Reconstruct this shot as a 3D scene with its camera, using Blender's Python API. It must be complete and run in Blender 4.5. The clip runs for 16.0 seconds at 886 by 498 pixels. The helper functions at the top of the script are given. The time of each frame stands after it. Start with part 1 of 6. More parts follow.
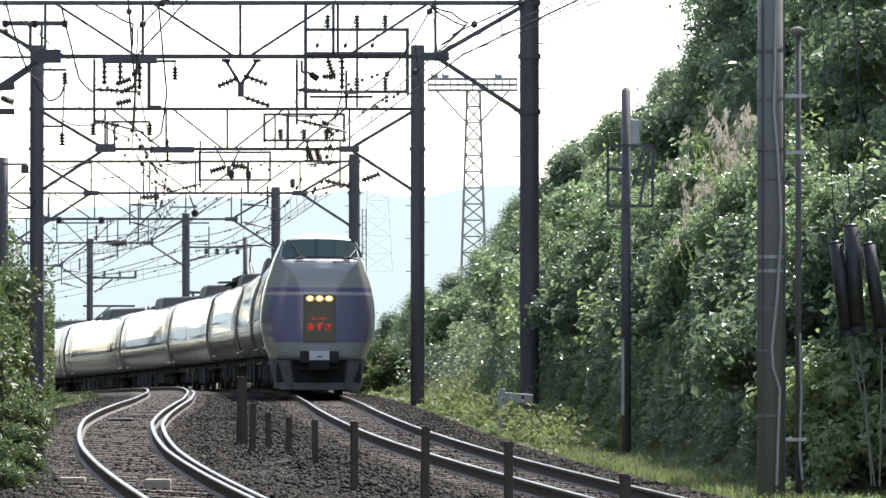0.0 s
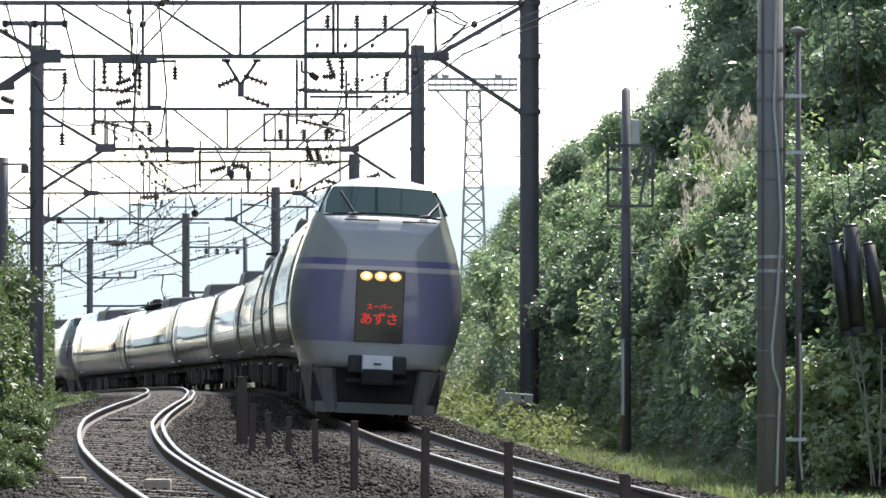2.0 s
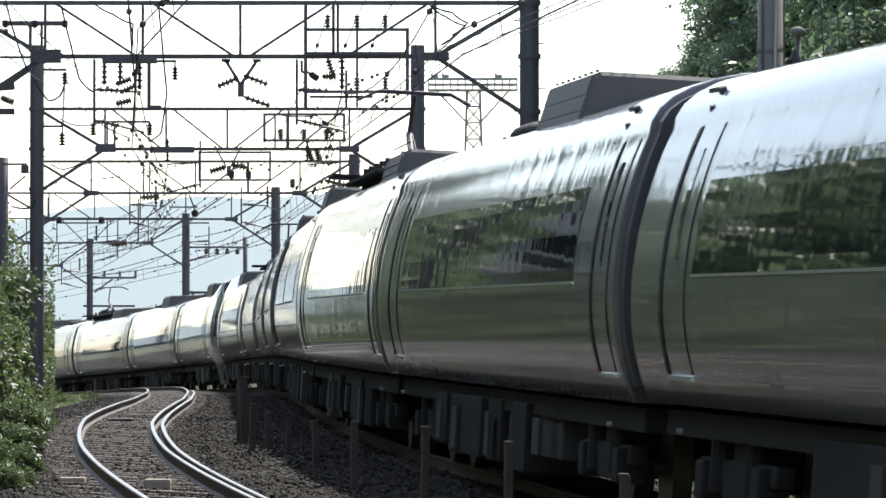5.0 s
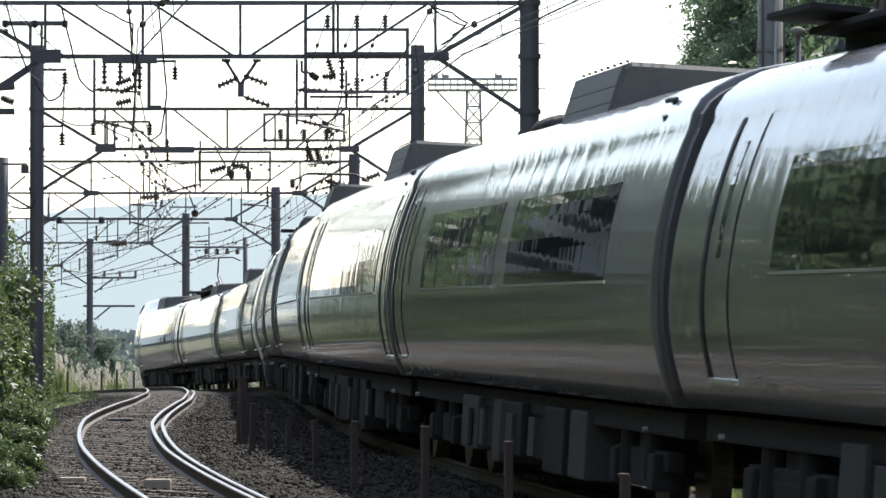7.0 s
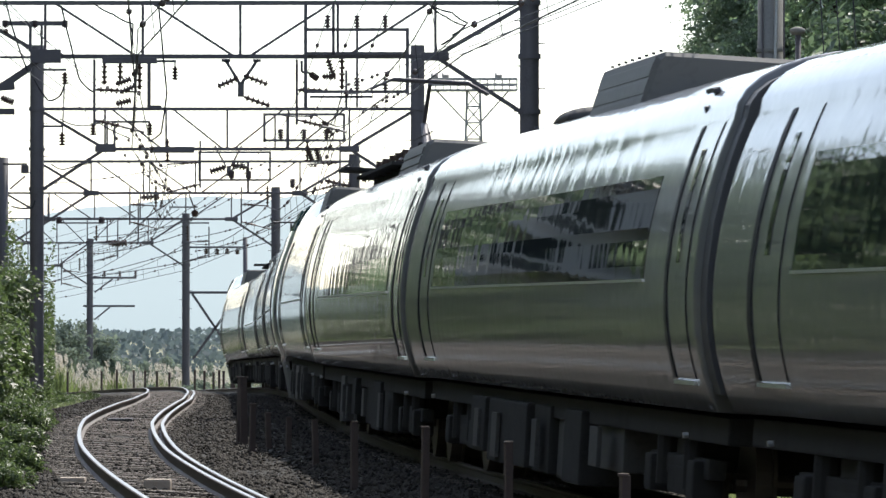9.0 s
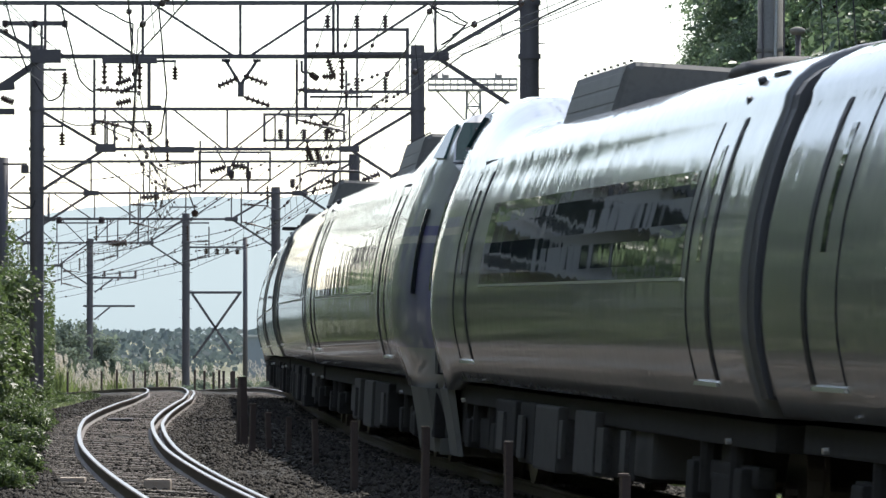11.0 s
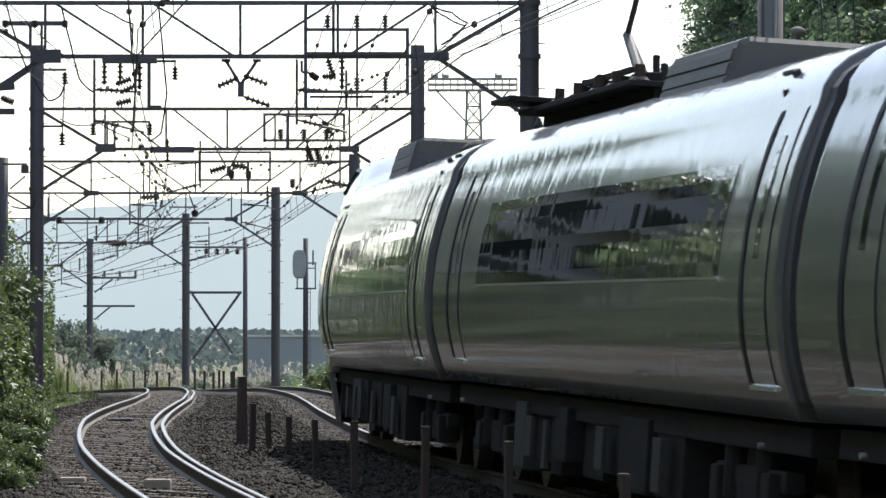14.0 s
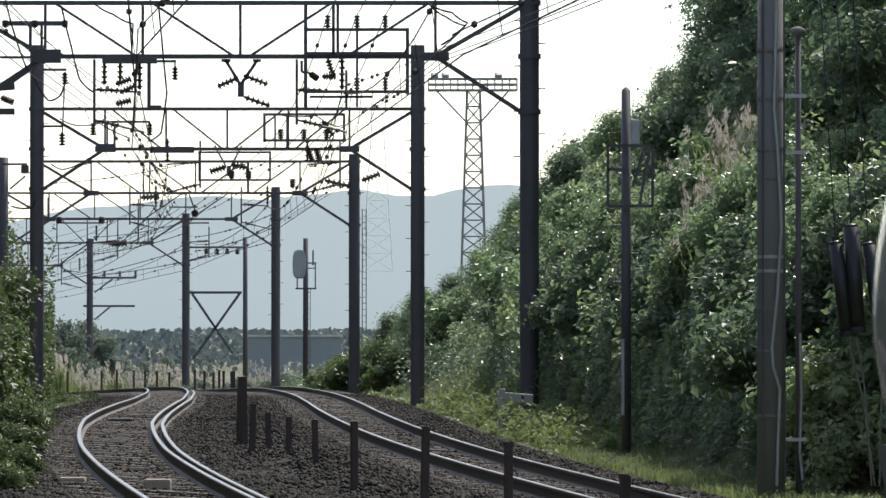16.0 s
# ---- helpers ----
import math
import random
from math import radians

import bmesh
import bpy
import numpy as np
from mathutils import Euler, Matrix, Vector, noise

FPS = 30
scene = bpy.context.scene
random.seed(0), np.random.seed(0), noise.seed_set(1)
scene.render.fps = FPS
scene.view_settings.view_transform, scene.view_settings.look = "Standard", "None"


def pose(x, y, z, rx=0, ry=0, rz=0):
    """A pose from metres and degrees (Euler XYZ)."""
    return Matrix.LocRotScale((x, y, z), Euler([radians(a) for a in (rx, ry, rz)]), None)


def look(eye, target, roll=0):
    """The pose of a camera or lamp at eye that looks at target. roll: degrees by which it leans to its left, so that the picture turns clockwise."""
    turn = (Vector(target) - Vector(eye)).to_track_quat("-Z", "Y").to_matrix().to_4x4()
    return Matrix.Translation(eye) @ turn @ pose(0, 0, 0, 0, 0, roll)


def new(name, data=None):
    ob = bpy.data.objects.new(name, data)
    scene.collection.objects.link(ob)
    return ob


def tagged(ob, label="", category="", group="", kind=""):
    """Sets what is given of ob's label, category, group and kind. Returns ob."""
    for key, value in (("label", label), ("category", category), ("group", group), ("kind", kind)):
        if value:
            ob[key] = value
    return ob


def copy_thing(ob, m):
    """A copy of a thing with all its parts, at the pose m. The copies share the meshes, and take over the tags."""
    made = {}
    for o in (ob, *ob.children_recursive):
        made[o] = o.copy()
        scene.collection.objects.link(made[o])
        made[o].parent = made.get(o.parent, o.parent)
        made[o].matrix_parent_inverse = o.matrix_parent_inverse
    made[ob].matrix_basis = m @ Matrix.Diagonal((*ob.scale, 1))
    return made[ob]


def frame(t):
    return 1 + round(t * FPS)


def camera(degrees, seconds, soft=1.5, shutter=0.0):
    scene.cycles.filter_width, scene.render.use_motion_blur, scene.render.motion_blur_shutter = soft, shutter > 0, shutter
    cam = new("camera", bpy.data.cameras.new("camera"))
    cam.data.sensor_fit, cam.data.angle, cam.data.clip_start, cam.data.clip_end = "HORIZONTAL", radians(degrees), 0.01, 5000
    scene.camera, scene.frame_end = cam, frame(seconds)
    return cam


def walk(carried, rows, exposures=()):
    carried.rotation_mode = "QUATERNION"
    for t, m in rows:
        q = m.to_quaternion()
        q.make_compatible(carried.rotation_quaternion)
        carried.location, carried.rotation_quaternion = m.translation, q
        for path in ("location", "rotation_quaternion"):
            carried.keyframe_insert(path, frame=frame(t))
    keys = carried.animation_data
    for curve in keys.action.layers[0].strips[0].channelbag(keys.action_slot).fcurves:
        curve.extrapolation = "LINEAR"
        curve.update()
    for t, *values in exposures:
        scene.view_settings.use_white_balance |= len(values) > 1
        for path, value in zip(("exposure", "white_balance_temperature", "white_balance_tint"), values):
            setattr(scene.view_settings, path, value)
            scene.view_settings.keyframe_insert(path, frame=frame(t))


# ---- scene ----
# ---------- the line of the railway ----------
EYE_H = 1.453                      # eye above the rails
FOCAL = 8993.0                     # the lens, for a picture 1568 wide
K = FOCAL / 8900
SLOPES = ((-400, -0.20), (0, -0.185), (20, -0.1546), (40, -0.1230), (60, -0.0902), (80, -0.0614), (100, -0.0427),
          (130, -0.0449), (160, -0.0661), (200, -0.1329), (230, -0.190), (300, -0.323), (420, -0.45), (700, -0.6))
YS = np.arange(-420.0, 720.0, 0.5)
SL = np.interp(YS, [a * K for a, b in SLOPES], [b for a, b in SLOPES])
XS = np.concatenate([[0], np.cumsum((SL[1:] + SL[:-1]) * 0.25)])
XS = XS - np.interp(72.5 * K, YS, XS) - 0.452
ARC = np.concatenate([[0], np.cumsum(np.sqrt(0.25 + np.diff(XS) ** 2))])
ZS = np.where(YS < 160, np.interp(YS, (0, 20, 36, 46, 56, 66, 78, 92, 107, 122, 137, 160), (-0.298, -0.236, -0.159, -0.086, -0.049, -0.026, 0.010, 0.036, 0.027, -0.016, -0.097, -0.227)),
              -0.047 - 0.00009 * (np.minimum(YS, 320) / K - 115) ** 2)
ZS[9:-9] = np.convolve(ZS, np.ones(19) / 19, "valid")          # a smooth crest
CANT = np.interp(YS, np.array([-400, 60, 85, 115, 140, 200, 700]) * K, [4.0, 3.35, 2.9, 0.35, -0.9, -3.5, -3.5])
LEAN = np.interp(YS, (20, 36, 50, 62, 75, 90, 105, 125, 150, 200), (4.8, 4.3, 3.0, 2.6, 3.0, 2.8, 1.35, 0.55, 0.0, -2.5))   # how far the cars lean
SPACING = 4.0                      # between the centres of the two tracks, about


def gap(y):
    """The distance between the tracks' centres."""
    return np.interp(y, [45, 67, 85, 99, 117], [4.12, 4.23, 4.22, 4.05, 3.84])


def line_x(y):
    return float(np.interp(y, YS, XS))


def line_z(y):
    return float(np.interp(y, YS, ZS))


def on_line(y, off=0.0, up=0.0, canted=True):
    """A point off metres to the right of the train's track and up metres over its rails."""
    m = float(np.interp(y, YS, SL))
    n = Vector((1, -m, 0)).normalized()
    c = radians(float(np.interp(y, YS, CANT))) if canted else 0.0
    return Vector((line_x(y), y, line_z(y))) + n * (off * math.cos(c) + up * math.sin(c)) + Vector((0, 0, up * math.cos(c) - off * math.sin(c)))


# ---------- camera ----------
LENS = 2 * math.degrees(math.atan(784 / FOCAL))
TILT = math.degrees(math.atan((593 - 441) / FOCAL))
cam = camera(LENS, 16.0, soft=1.5, shutter=0.1)
STAND = pose(0, 0, EYE_H, 90 + TILT, 0, 0)
walk(cam, [(0, STAND), (16, STAND)], exposures=((0, 1.20), (2.5, 1.32), (3.2, 1.26), (4.0, 1.08), (6.5, 0.95), (14, 0.78), (16, 0.42)))

# ---------- light ----------
SUN_TO = Vector((0.28, 0.74, 1.0)).normalized()
world = bpy.data.worlds.new("world")
scene.world = world
world.use_nodes = True
wn = world.node_tree.nodes
wl = world.node_tree.links
sky = wn.new("ShaderNodeTexSky")
sky.sky_type = "NISHITA"
sky.sun_disc = False
sky.sun_elevation = math.asin(SUN_TO.z)
sky.sun_rotation = math.atan2(SUN_TO.x, SUN_TO.y)
sky.air_density, sky.dust_density, sky.ozone_density = 1.0, 0.9, 1.2
haze = wn.new("ShaderNodeHueSaturation")          # a hazy, whitish sky
haze.inputs["Saturation"].default_value = 0.72
wl.new(sky.outputs[0], haze.inputs["Color"])
wl.new(haze.outputs[0], wn["Background"].inputs[0])
wn["Background"].inputs[1].default_value = 0.15
sun = new("sun", bpy.data.lights.new("sun", "SUN"))
sun.data.energy, sun.data.angle, sun.data.color = 3.4, radians(0.6), (1.0, 0.95, 0.87)
sun.matrix_world = look(SUN_TO * 100, (0, 0, 0))

# ---------- materials ----------
def material(name, colour, rough=0.6, metal=0.0, vary=0.25, scale=3.0, fine=30.0, bump=0.0, coat=0.0, per_object=0.0, per_island=0.0, space="Object", second=None, spec=0.5):
    m = bpy.data.materials.new(name)
    m.use_nodes = True
    n, l = m.node_tree.nodes, m.node_tree.links
    b = n["Principled BSDF"]
    b.inputs["Metallic"].default_value = metal
    b.inputs["Coat Weight"].default_value = coat
    b.inputs["Specular IOR Level"].default_value = spec
    b.inputs["Coat Roughness"].default_value = 0.06
    tc = n.new("ShaderNodeTexCoord")
    src = tc.outputs["Object"]
    if space == "World":
        src = n.new("ShaderNodeNewGeometry").outputs["Position"]
    big, small = n.new("ShaderNodeTexNoise"), n.new("ShaderNodeTexNoise")
    big.inputs["Scale"].default_value, small.inputs["Scale"].default_value = scale, fine
    big.inputs["Detail"].default_value, small.inputs["Detail"].default_value = 4, 5
    l.new(src, big.inputs["Vector"])
    l.new(src, small.inputs["Vector"])
    add = n.new("ShaderNodeMath")
    add.operation = "MULTIPLY_ADD"
    add.inputs[1].default_value = 0.72
    half = n.new("ShaderNodeMath")
    half.operation = "MULTIPLY"
    half.inputs[1].default_value = 0.72
    l.new(small.outputs["Fac"], half.inputs[0])
    l.new(big.outputs["Fac"], add.inputs[0])
    l.new(half.outputs[0], add.inputs[2])
    fac = add.outputs[0]
    for amount, kind in ((per_object, "ShaderNodeObjectInfo"), (per_island, "ShaderNodeNewGeometry")):
        if amount:
            info = n.new(kind)
            k = n.new("ShaderNodeMath")
            k.operation = "MULTIPLY_ADD"
            k.inputs[1].default_value = amount
            l.new(info.outputs["Random" if kind == "ShaderNodeObjectInfo" else "Random Per Island"], k.inputs[0])
            l.new(fac, k.inputs[2])
            o = n.new("ShaderNodeMath")
            o.operation = "SUBTRACT"
            o.inputs[1].default_value = amount * 0.5
            l.new(k.outputs[0], o.inputs[0])
            fac = o.outputs[0]
    ramp = n.new("ShaderNodeValToRGB")
    ramp.color_ramp.elements[0].position, ramp.color_ramp.elements[1].position = 0.28, 0.72
    lo = [c * (1 - vary) for c in colour]
    hi = [min(1, c * (1 + vary)) for c in (second or colour)]
    ramp.color_ramp.elements[0].color = (*lo, 1)
    ramp.color_ramp.elements[1].color = (*hi, 1)
    l.new(fac, ramp.inputs[0])
    l.new(ramp.outputs[0], b.inputs["Base Color"])
    r = n.new("ShaderNodeMapRange")
    r.inputs["To Min"].default_value, r.inputs["To Max"].default_value = max(0.02, rough * 0.8), min(1, rough * 1.2)
    l.new(small.outputs["Fac"], r.inputs["Value"])
    l.new(r.outputs[0], b.inputs["Roughness"])
    if bump:
        bp = n.new("ShaderNodeBump")
        bp.inputs["Strength"].default_value = bump
        bp.inputs["Distance"].default_value = 0.02
        l.new(small.outputs["Fac"], bp.inputs["Height"])
        l.new(bp.outputs[0], b.inputs["Normal"])
    return m


def leaf_material(name, colour, second, through_colour, gloss=0.38):
    m = material(name, colour, gloss, vary=0.35, scale=0.9, fine=6, per_island=0.55, space="World", second=second)
    n, l = m.node_tree.nodes, m.node_tree.links
    b = n["Principled BSDF"]
    t = n.new("ShaderNodeBsdfTranslucent")
    t.inputs[0].default_value = (*through_colour, 1)
    mix = n.new("ShaderNodeMixShader")
    mix.inputs[0].default_value = 0.45
    l.new(b.outputs[0], mix.inputs[1])
    l.new(t.outputs[0], mix.inputs[2])
    l.new(mix.outputs[0], n["Material Output"].inputs[0])
    return m


def glow(name, colour, strength):
    m = bpy.data.materials.new(name)
    m.use_nodes = True
    b = m.node_tree.nodes["Principled BSDF"]
    b.inputs["Base Color"].default_value = (*colour, 1)
    b.inputs["Emission Color"].default_value = (*colour, 1)
    b.inputs["Emission Strength"].default_value = strength
    return m


M_STEEL = material("weathered_steel", (0.075, 0.068, 0.075), 0.55, vary=0.35, scale=1.5, fine=25, bump=0.15)
M_WIRE = material("wire", (0.03, 0.03, 0.033), 0.6, metal=0.3)
M_INSUL = material("brown_porcelain", (0.06, 0.04, 0.035), 0.25)
M_CONCRETE = material("pole_concrete", (0.148, 0.146, 0.134), 0.9, vary=0.25, scale=1.2, fine=35, bump=0.25)
M_GALV = material("galvanised_pipe", (0.36, 0.37, 0.37), 0.5, metal=0.5)
M_BALLAST = material("ballast_bed", (0.016, 0.0143, 0.0122), 0.95, vary=0.45, scale=1.2, fine=22, bump=0.8, space="World", spec=0.15)
M_STONE = material("ballast_stone", (0.027, 0.0238, 0.0202), 0.9, vary=0.75, scale=1.0, fine=20, per_island=0.9, space="World", spec=0.2)
M_RAIL = material("rusty_rail_side", (0.05, 0.035, 0.027), 0.7, vary=0.3, scale=2, fine=40)
M_RAILTOP = material("polished_rail_head", (0.12, 0.119, 0.117), 0.34, metal=1.0, vary=0.1)
M_SLEEPER = material("sleeper_wood", (0.060, 0.048, 0.039), 0.9, vary=0.5, scale=5, fine=40, bump=0.4, per_object=0.4)
M_GROUND = material("soil_and_grass", (0.040, 0.046, 0.022), 0.95, vary=0.4, scale=0.35, fine=5, bump=0.5, space="World", second=(0.075, 0.078, 0.038))
M_RUST = material("rusty_post", (0.06, 0.042, 0.036), 0.8, vary=0.4, scale=4, fine=50, bump=0.2)
M_LEAF = leaf_material("shrub_leaves", (0.066, 0.106, 0.058), (0.155, 0.206, 0.120), (0.30, 0.42, 0.20), 0.33)
M_LEAF_DARK = leaf_material("dark_and_shaded_leaves", (0.050, 0.075, 0.052), (0.108, 0.146, 0.094), (0.19, 0.27, 0.15), 0.38)
M_LEAF_BRIGHT = leaf_material("weed_leaves", (0.096, 0.133, 0.064), (0.200, 0.246, 0.132), (0.38, 0.48, 0.21), 0.33)
M_LEAF_HEDGE = leaf_material("climber_leaves", (0.026, 0.045, 0.017), (0.064, 0.092, 0.035), (0.11, 0.16, 0.055), 0.45)
# distance haze is put into these two leaf colours: paler, greyer, bluer
M_LEAF_FAR = leaf_material("far_leaves_hazed", (0.10, 0.125, 0.105), (0.165, 0.19, 0.155), (0.19, 0.24, 0.17), 0.8)
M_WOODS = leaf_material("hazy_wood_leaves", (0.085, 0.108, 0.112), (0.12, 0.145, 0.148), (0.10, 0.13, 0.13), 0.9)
M_GRASS = leaf_material("grass_blades", (0.07, 0.105, 0.04), (0.14, 0.17, 0.075), (0.21, 0.27, 0.09), 0.6)
M_PLUME = leaf_material("pampas_plumes", (0.42, 0.39, 0.34), (0.56, 0.52, 0.46), (0.5, 0.45, 0.38), 0.9)
M_BARK = material("bark", (0.07, 0.055, 0.045), 0.95, vary=0.4, scale=4, fine=30, bump=0.5)
M_BLACK = material("black_plastic", (0.016, 0.016, 0.018), 0.45)


# ---------- mesh helpers ----------
def part(name, bm, mat, parent=None, label="", smooth=False):
    me = bpy.data.meshes.new(name)
    bm.to_mesh(me)
    bm.free()
    for mt in (mat if isinstance(mat, (list, tuple)) else (mat,)):
        me.materials.append(mt)
    if smooth:
        for p in me.polygons:
            p.use_smooth = True
    ob = new(name, me)
    ob.parent = parent
    if label:
        ob["label"] = label
    return ob


def from_arrays(name, verts, faces, mat, parent=None, smooth=False):
    me = bpy.data.meshes.new(name)
    me.from_pydata([tuple(v) for v in verts], [], [tuple(f) for f in faces])
    me.materials.append(mat)
    if smooth:
        for p in me.polygons:
            p.use_smooth = True
    ob = new(name, me)
    ob.parent = parent
    return ob


def thing(name, label, category, m=None, group="", kind=""):
    ob = new(name)
    ob.empty_display_size = 0.2
    if m is not None:
        ob.matrix_basis = m
    return tagged(ob, label, category, group, kind)


def add_box(bm, centre, size, turn=None, bevel=0.0):
    m = Matrix.Translation(centre) @ (turn.to_4x4() if turn else Matrix()) @ Matrix.Diagonal((*size, 1))
    r = bmesh.ops.create_cube(bm, size=1, matrix=m)
    if bevel:
        edges = list({e for v in r["verts"] for e in v.link_edges})
        bmesh.ops.bevel(bm, geom=edges, offset=bevel, segments=2, affect="EDGES", profile=0.7)
    return bm


def add_tube(bm, a, b, r, seg=8, r2=None):
    a, b = Vector(a), Vector(b)
    d = b - a
    m = Matrix.Translation((a + b) / 2) @ d.to_track_quat("Z", "Y").to_matrix().to_4x4()
    bmesh.ops.create_cone(bm, cap_ends=True, segments=seg, radius1=r, radius2=r if r2 is None else r2, depth=d.length, matrix=m)
    return bm


def add_beam(bm, a, b, w, h):
    """A straight steel bar with a square section."""
    a, b = Vector(a), Vector(b)
    d = b - a
    q = d.to_track_quat("Y", "Z").to_matrix()
    return add_box(bm, (a + b) / 2, (w, d.length, h), q)


def loft(bm, rings, close=True, mat=0, caps=True):
    rows = [[bm.verts.new(p) for p in ring] for ring in rings]
    for a, b in zip(rows, rows[1:]):
        k = len(a)
        for i in range(k if close else k - 1):
            f = bm.faces.new((a[i], a[(i + 1) % k], b[(i + 1) % k], b[i]))
            f.material_index = mat
    if caps and close:
        bm.faces.new(rows[0][::-1]).material_index = mat
        bm.faces.new(rows[-1]).material_index = mat
    return rows


def make_wire(name, points, r, mat, parent=None):
    cu = bpy.data.curves.new(name, "CURVE")
    cu.dimensions = "3D"
    cu.bevel_depth = r
    cu.bevel_resolution = 1
    sp = cu.splines.new("POLY")
    sp.points.add(len(points) - 1)
    for p, q in zip(sp.points, points):
        p.co = (*q, 1)
    cu.materials.append(mat)
    ob = new(name, cu)
    ob.parent = parent
    return ob


# ---------- the ground ----------
def smooth_step(a, b, x):
    t = np.clip((np.asarray(x, float) - a) / (b - a), 0, 1)
    return t * t * (3 - 2 * t)


def ground_height(x, y):
    x, y = np.asarray(x, float), np.asarray(y, float)
    lx, lz = np.interp(y, YS, XS), np.interp(y, YS, ZS)
    o = x - lx
    cant = np.radians(np.interp(y, YS, CANT))
    bed_r = -0.16 - np.clip(o, -1.9, 1.9) * np.tan(cant) * 0.9
    oo = o + gap(y)
    bed_l = -0.16 - np.clip(oo, -1.9, 1.9) * np.tan(cant) * 0.9
    w = smooth_step(-2.7, -1.3, o)
    bed = bed_l * (1 - w) + bed_r * w
    bed = bed - smooth_step(1.75, 3.0, o) * 0.35 - smooth_step(1.75, 3.2, -oo) * 0.5
    full = 1 - smooth_step(140, 205, y) * 0.8
    full = full * (1 - smooth_step(200, 245, y))
    hill = np.clip(o - 4.3 - 1.5 * (1 - smooth_step(61, 69, y)) + 0.75 * smooth_step(75, 105, y), 0, None)
    rise = 1.22 * np.minimum(hill, 9) + 0.45 * np.clip(hill - 9, 0, 25)
    rise = rise * full * smooth_step(-60, -20, y)
    fall = -smooth_step(4.0, 14.0, -oo) * 0.8
    z = lz + bed + rise + fall
    far = smooth_step(330, 420, y)
    return z * (1 - far) - 2.6 * far


def build_ground():
    ys = np.concatenate([[-3500, -1500, -600, -300], np.arange(-120, 30, 10), np.arange(30, 140, 1.0), np.arange(140, 330, 3.0), np.arange(330, 480, 15), [520, 700, 1000, 1600, 2500, 4000]])
    os_ = np.concatenate([[-3500, -1500, -500, -200, -90, -50, -30], np.arange(-20, -9, 1.5), np.arange(-9, 5.2, 0.3), np.arange(5.2, 16, 0.8), [20, 28, 40, 60, 120, 300, 900, 2500]])
    verts, faces = [], []
    for y in ys:
        lx = line_x(min(max(y, -390), 690))
        for o in os_:
            verts.append((lx + o, y, 0.0))
    v = np.array(verts)
    v[:, 2] = ground_height(v[:, 0], v[:, 1])
    rough = np.array([noise.noise(Vector((p[0] * 1.1, p[1] * 0.8, 0))) for p in v])
    v[:, 2] += rough * 0.035 * (np.abs(v[:, 0]) < 60)
    k = len(os_)
    for i in range(len(ys) - 1):
        for j in range(k - 1):
            a = i * k + j
            faces.append((a, a + 1, a + k + 1, a + k))
    ob = from_arrays("ground", v, faces, M_GROUND, smooth=True)
    me = ob.data
    me.materials.append(M_BALLAST)
    oc = (os_[:-1] + os_[1:]) / 2
    idx = np.zeros((len(ys) - 1, k - 1), int)
    idx[:, (oc > -SPACING - 2.7) & (oc < 2.7)] = 1
    idx[ys[:-1] > 330] = 0
    me.polygons.foreach_set("material_index", idx.ravel())
    tagged(ob, "stony railway bed and grassy earth under the tracks", "ground", kind="structure")


build_ground()


# ---------- the tracks ----------
RAIL_SECTION = ((-0.064, -0.153), (0.064, -0.153), (0.064, -0.142), (0.012, -0.122), (0.009, -0.048), (0.033, -0.036), (0.035, -0.008), (0.026, 0.0), (-0.026, 0.0), (-0.035, -0.008), (-0.033, -0.036), (-0.009, -0.048), (-0.012, -0.122), (-0.064, -0.142))


def build_rail(parent, off, lean_from, y0, y1, name="rail", drop=0.0):
    bm = bmesh.new()
    ys = np.concatenate([np.arange(y0, 30, 6.0), np.arange(max(y0, 30), min(y1, 140), 1.0), np.arange(140, y1, 4.0)])
    rings = []
    for y in ys:
        c = radians(float(np.interp(y, YS, CANT)))
        side = Vector((math.cos(c), 0, -math.sin(c)))
        upv = Vector((math.sin(c), 0, math.cos(c)))
        centre = Vector((line_x(y) + lean_from * float(gap(y)), y, line_z(y)))
        rings.append([centre + side * (off + px) + upv * (pz - drop) for px, pz in RAIL_SECTION])
    loft(bm, rings)
    k = len(RAIL_SECTION)
    for i, f in enumerate(bm.faces):
        f.material_index = 1 if i < k * (len(ys) - 1) and (i % k) == 7 else 0
    return part(name, bm, (M_RAIL, M_RAILTOP), parent)


def build_track(off, label, guard):
    t = thing("railway_track", label, "track", group="railway tracks")
    for s in (-1, 1):
        build_rail(t, s * (0.5335 + 0.0325), off, -80, 330)
    if guard:
        build_rail(t, 0.5335 + 0.0325 + 0.17, off, 30, 150, "guard_rail", 0.012)
    bm = bmesh.new()
    add_box(bm, (0, 0, -0.205), (2.1, 0.21, 0.14), bevel=0.012)
    me = bpy.data.meshes.new("sleeper")
    bm.to_mesh(me)
    bm.free()
    me.materials.append(M_SLEEPER)
    y = 36.0
    for i in range(230):
        y += 0.61
        c = float(np.interp(y, YS, CANT))
        m = float(np.interp(y, YS, SL))
        sl = new("sleeper", me)
        sl.parent = t
        sl.matrix_basis = pose(line_x(y) + off * float(gap(y)), y, line_z(y) + random.uniform(-0.015, 0.0), 0, c, math.degrees(-math.atan(m)) + random.uniform(-1, 1))
    return t


build_track(0.0, "steel rails on sleepers, the line the train runs on", False)
build_track(-1.0, "empty curving steel rails on worn sleepers with a guard rail", True)


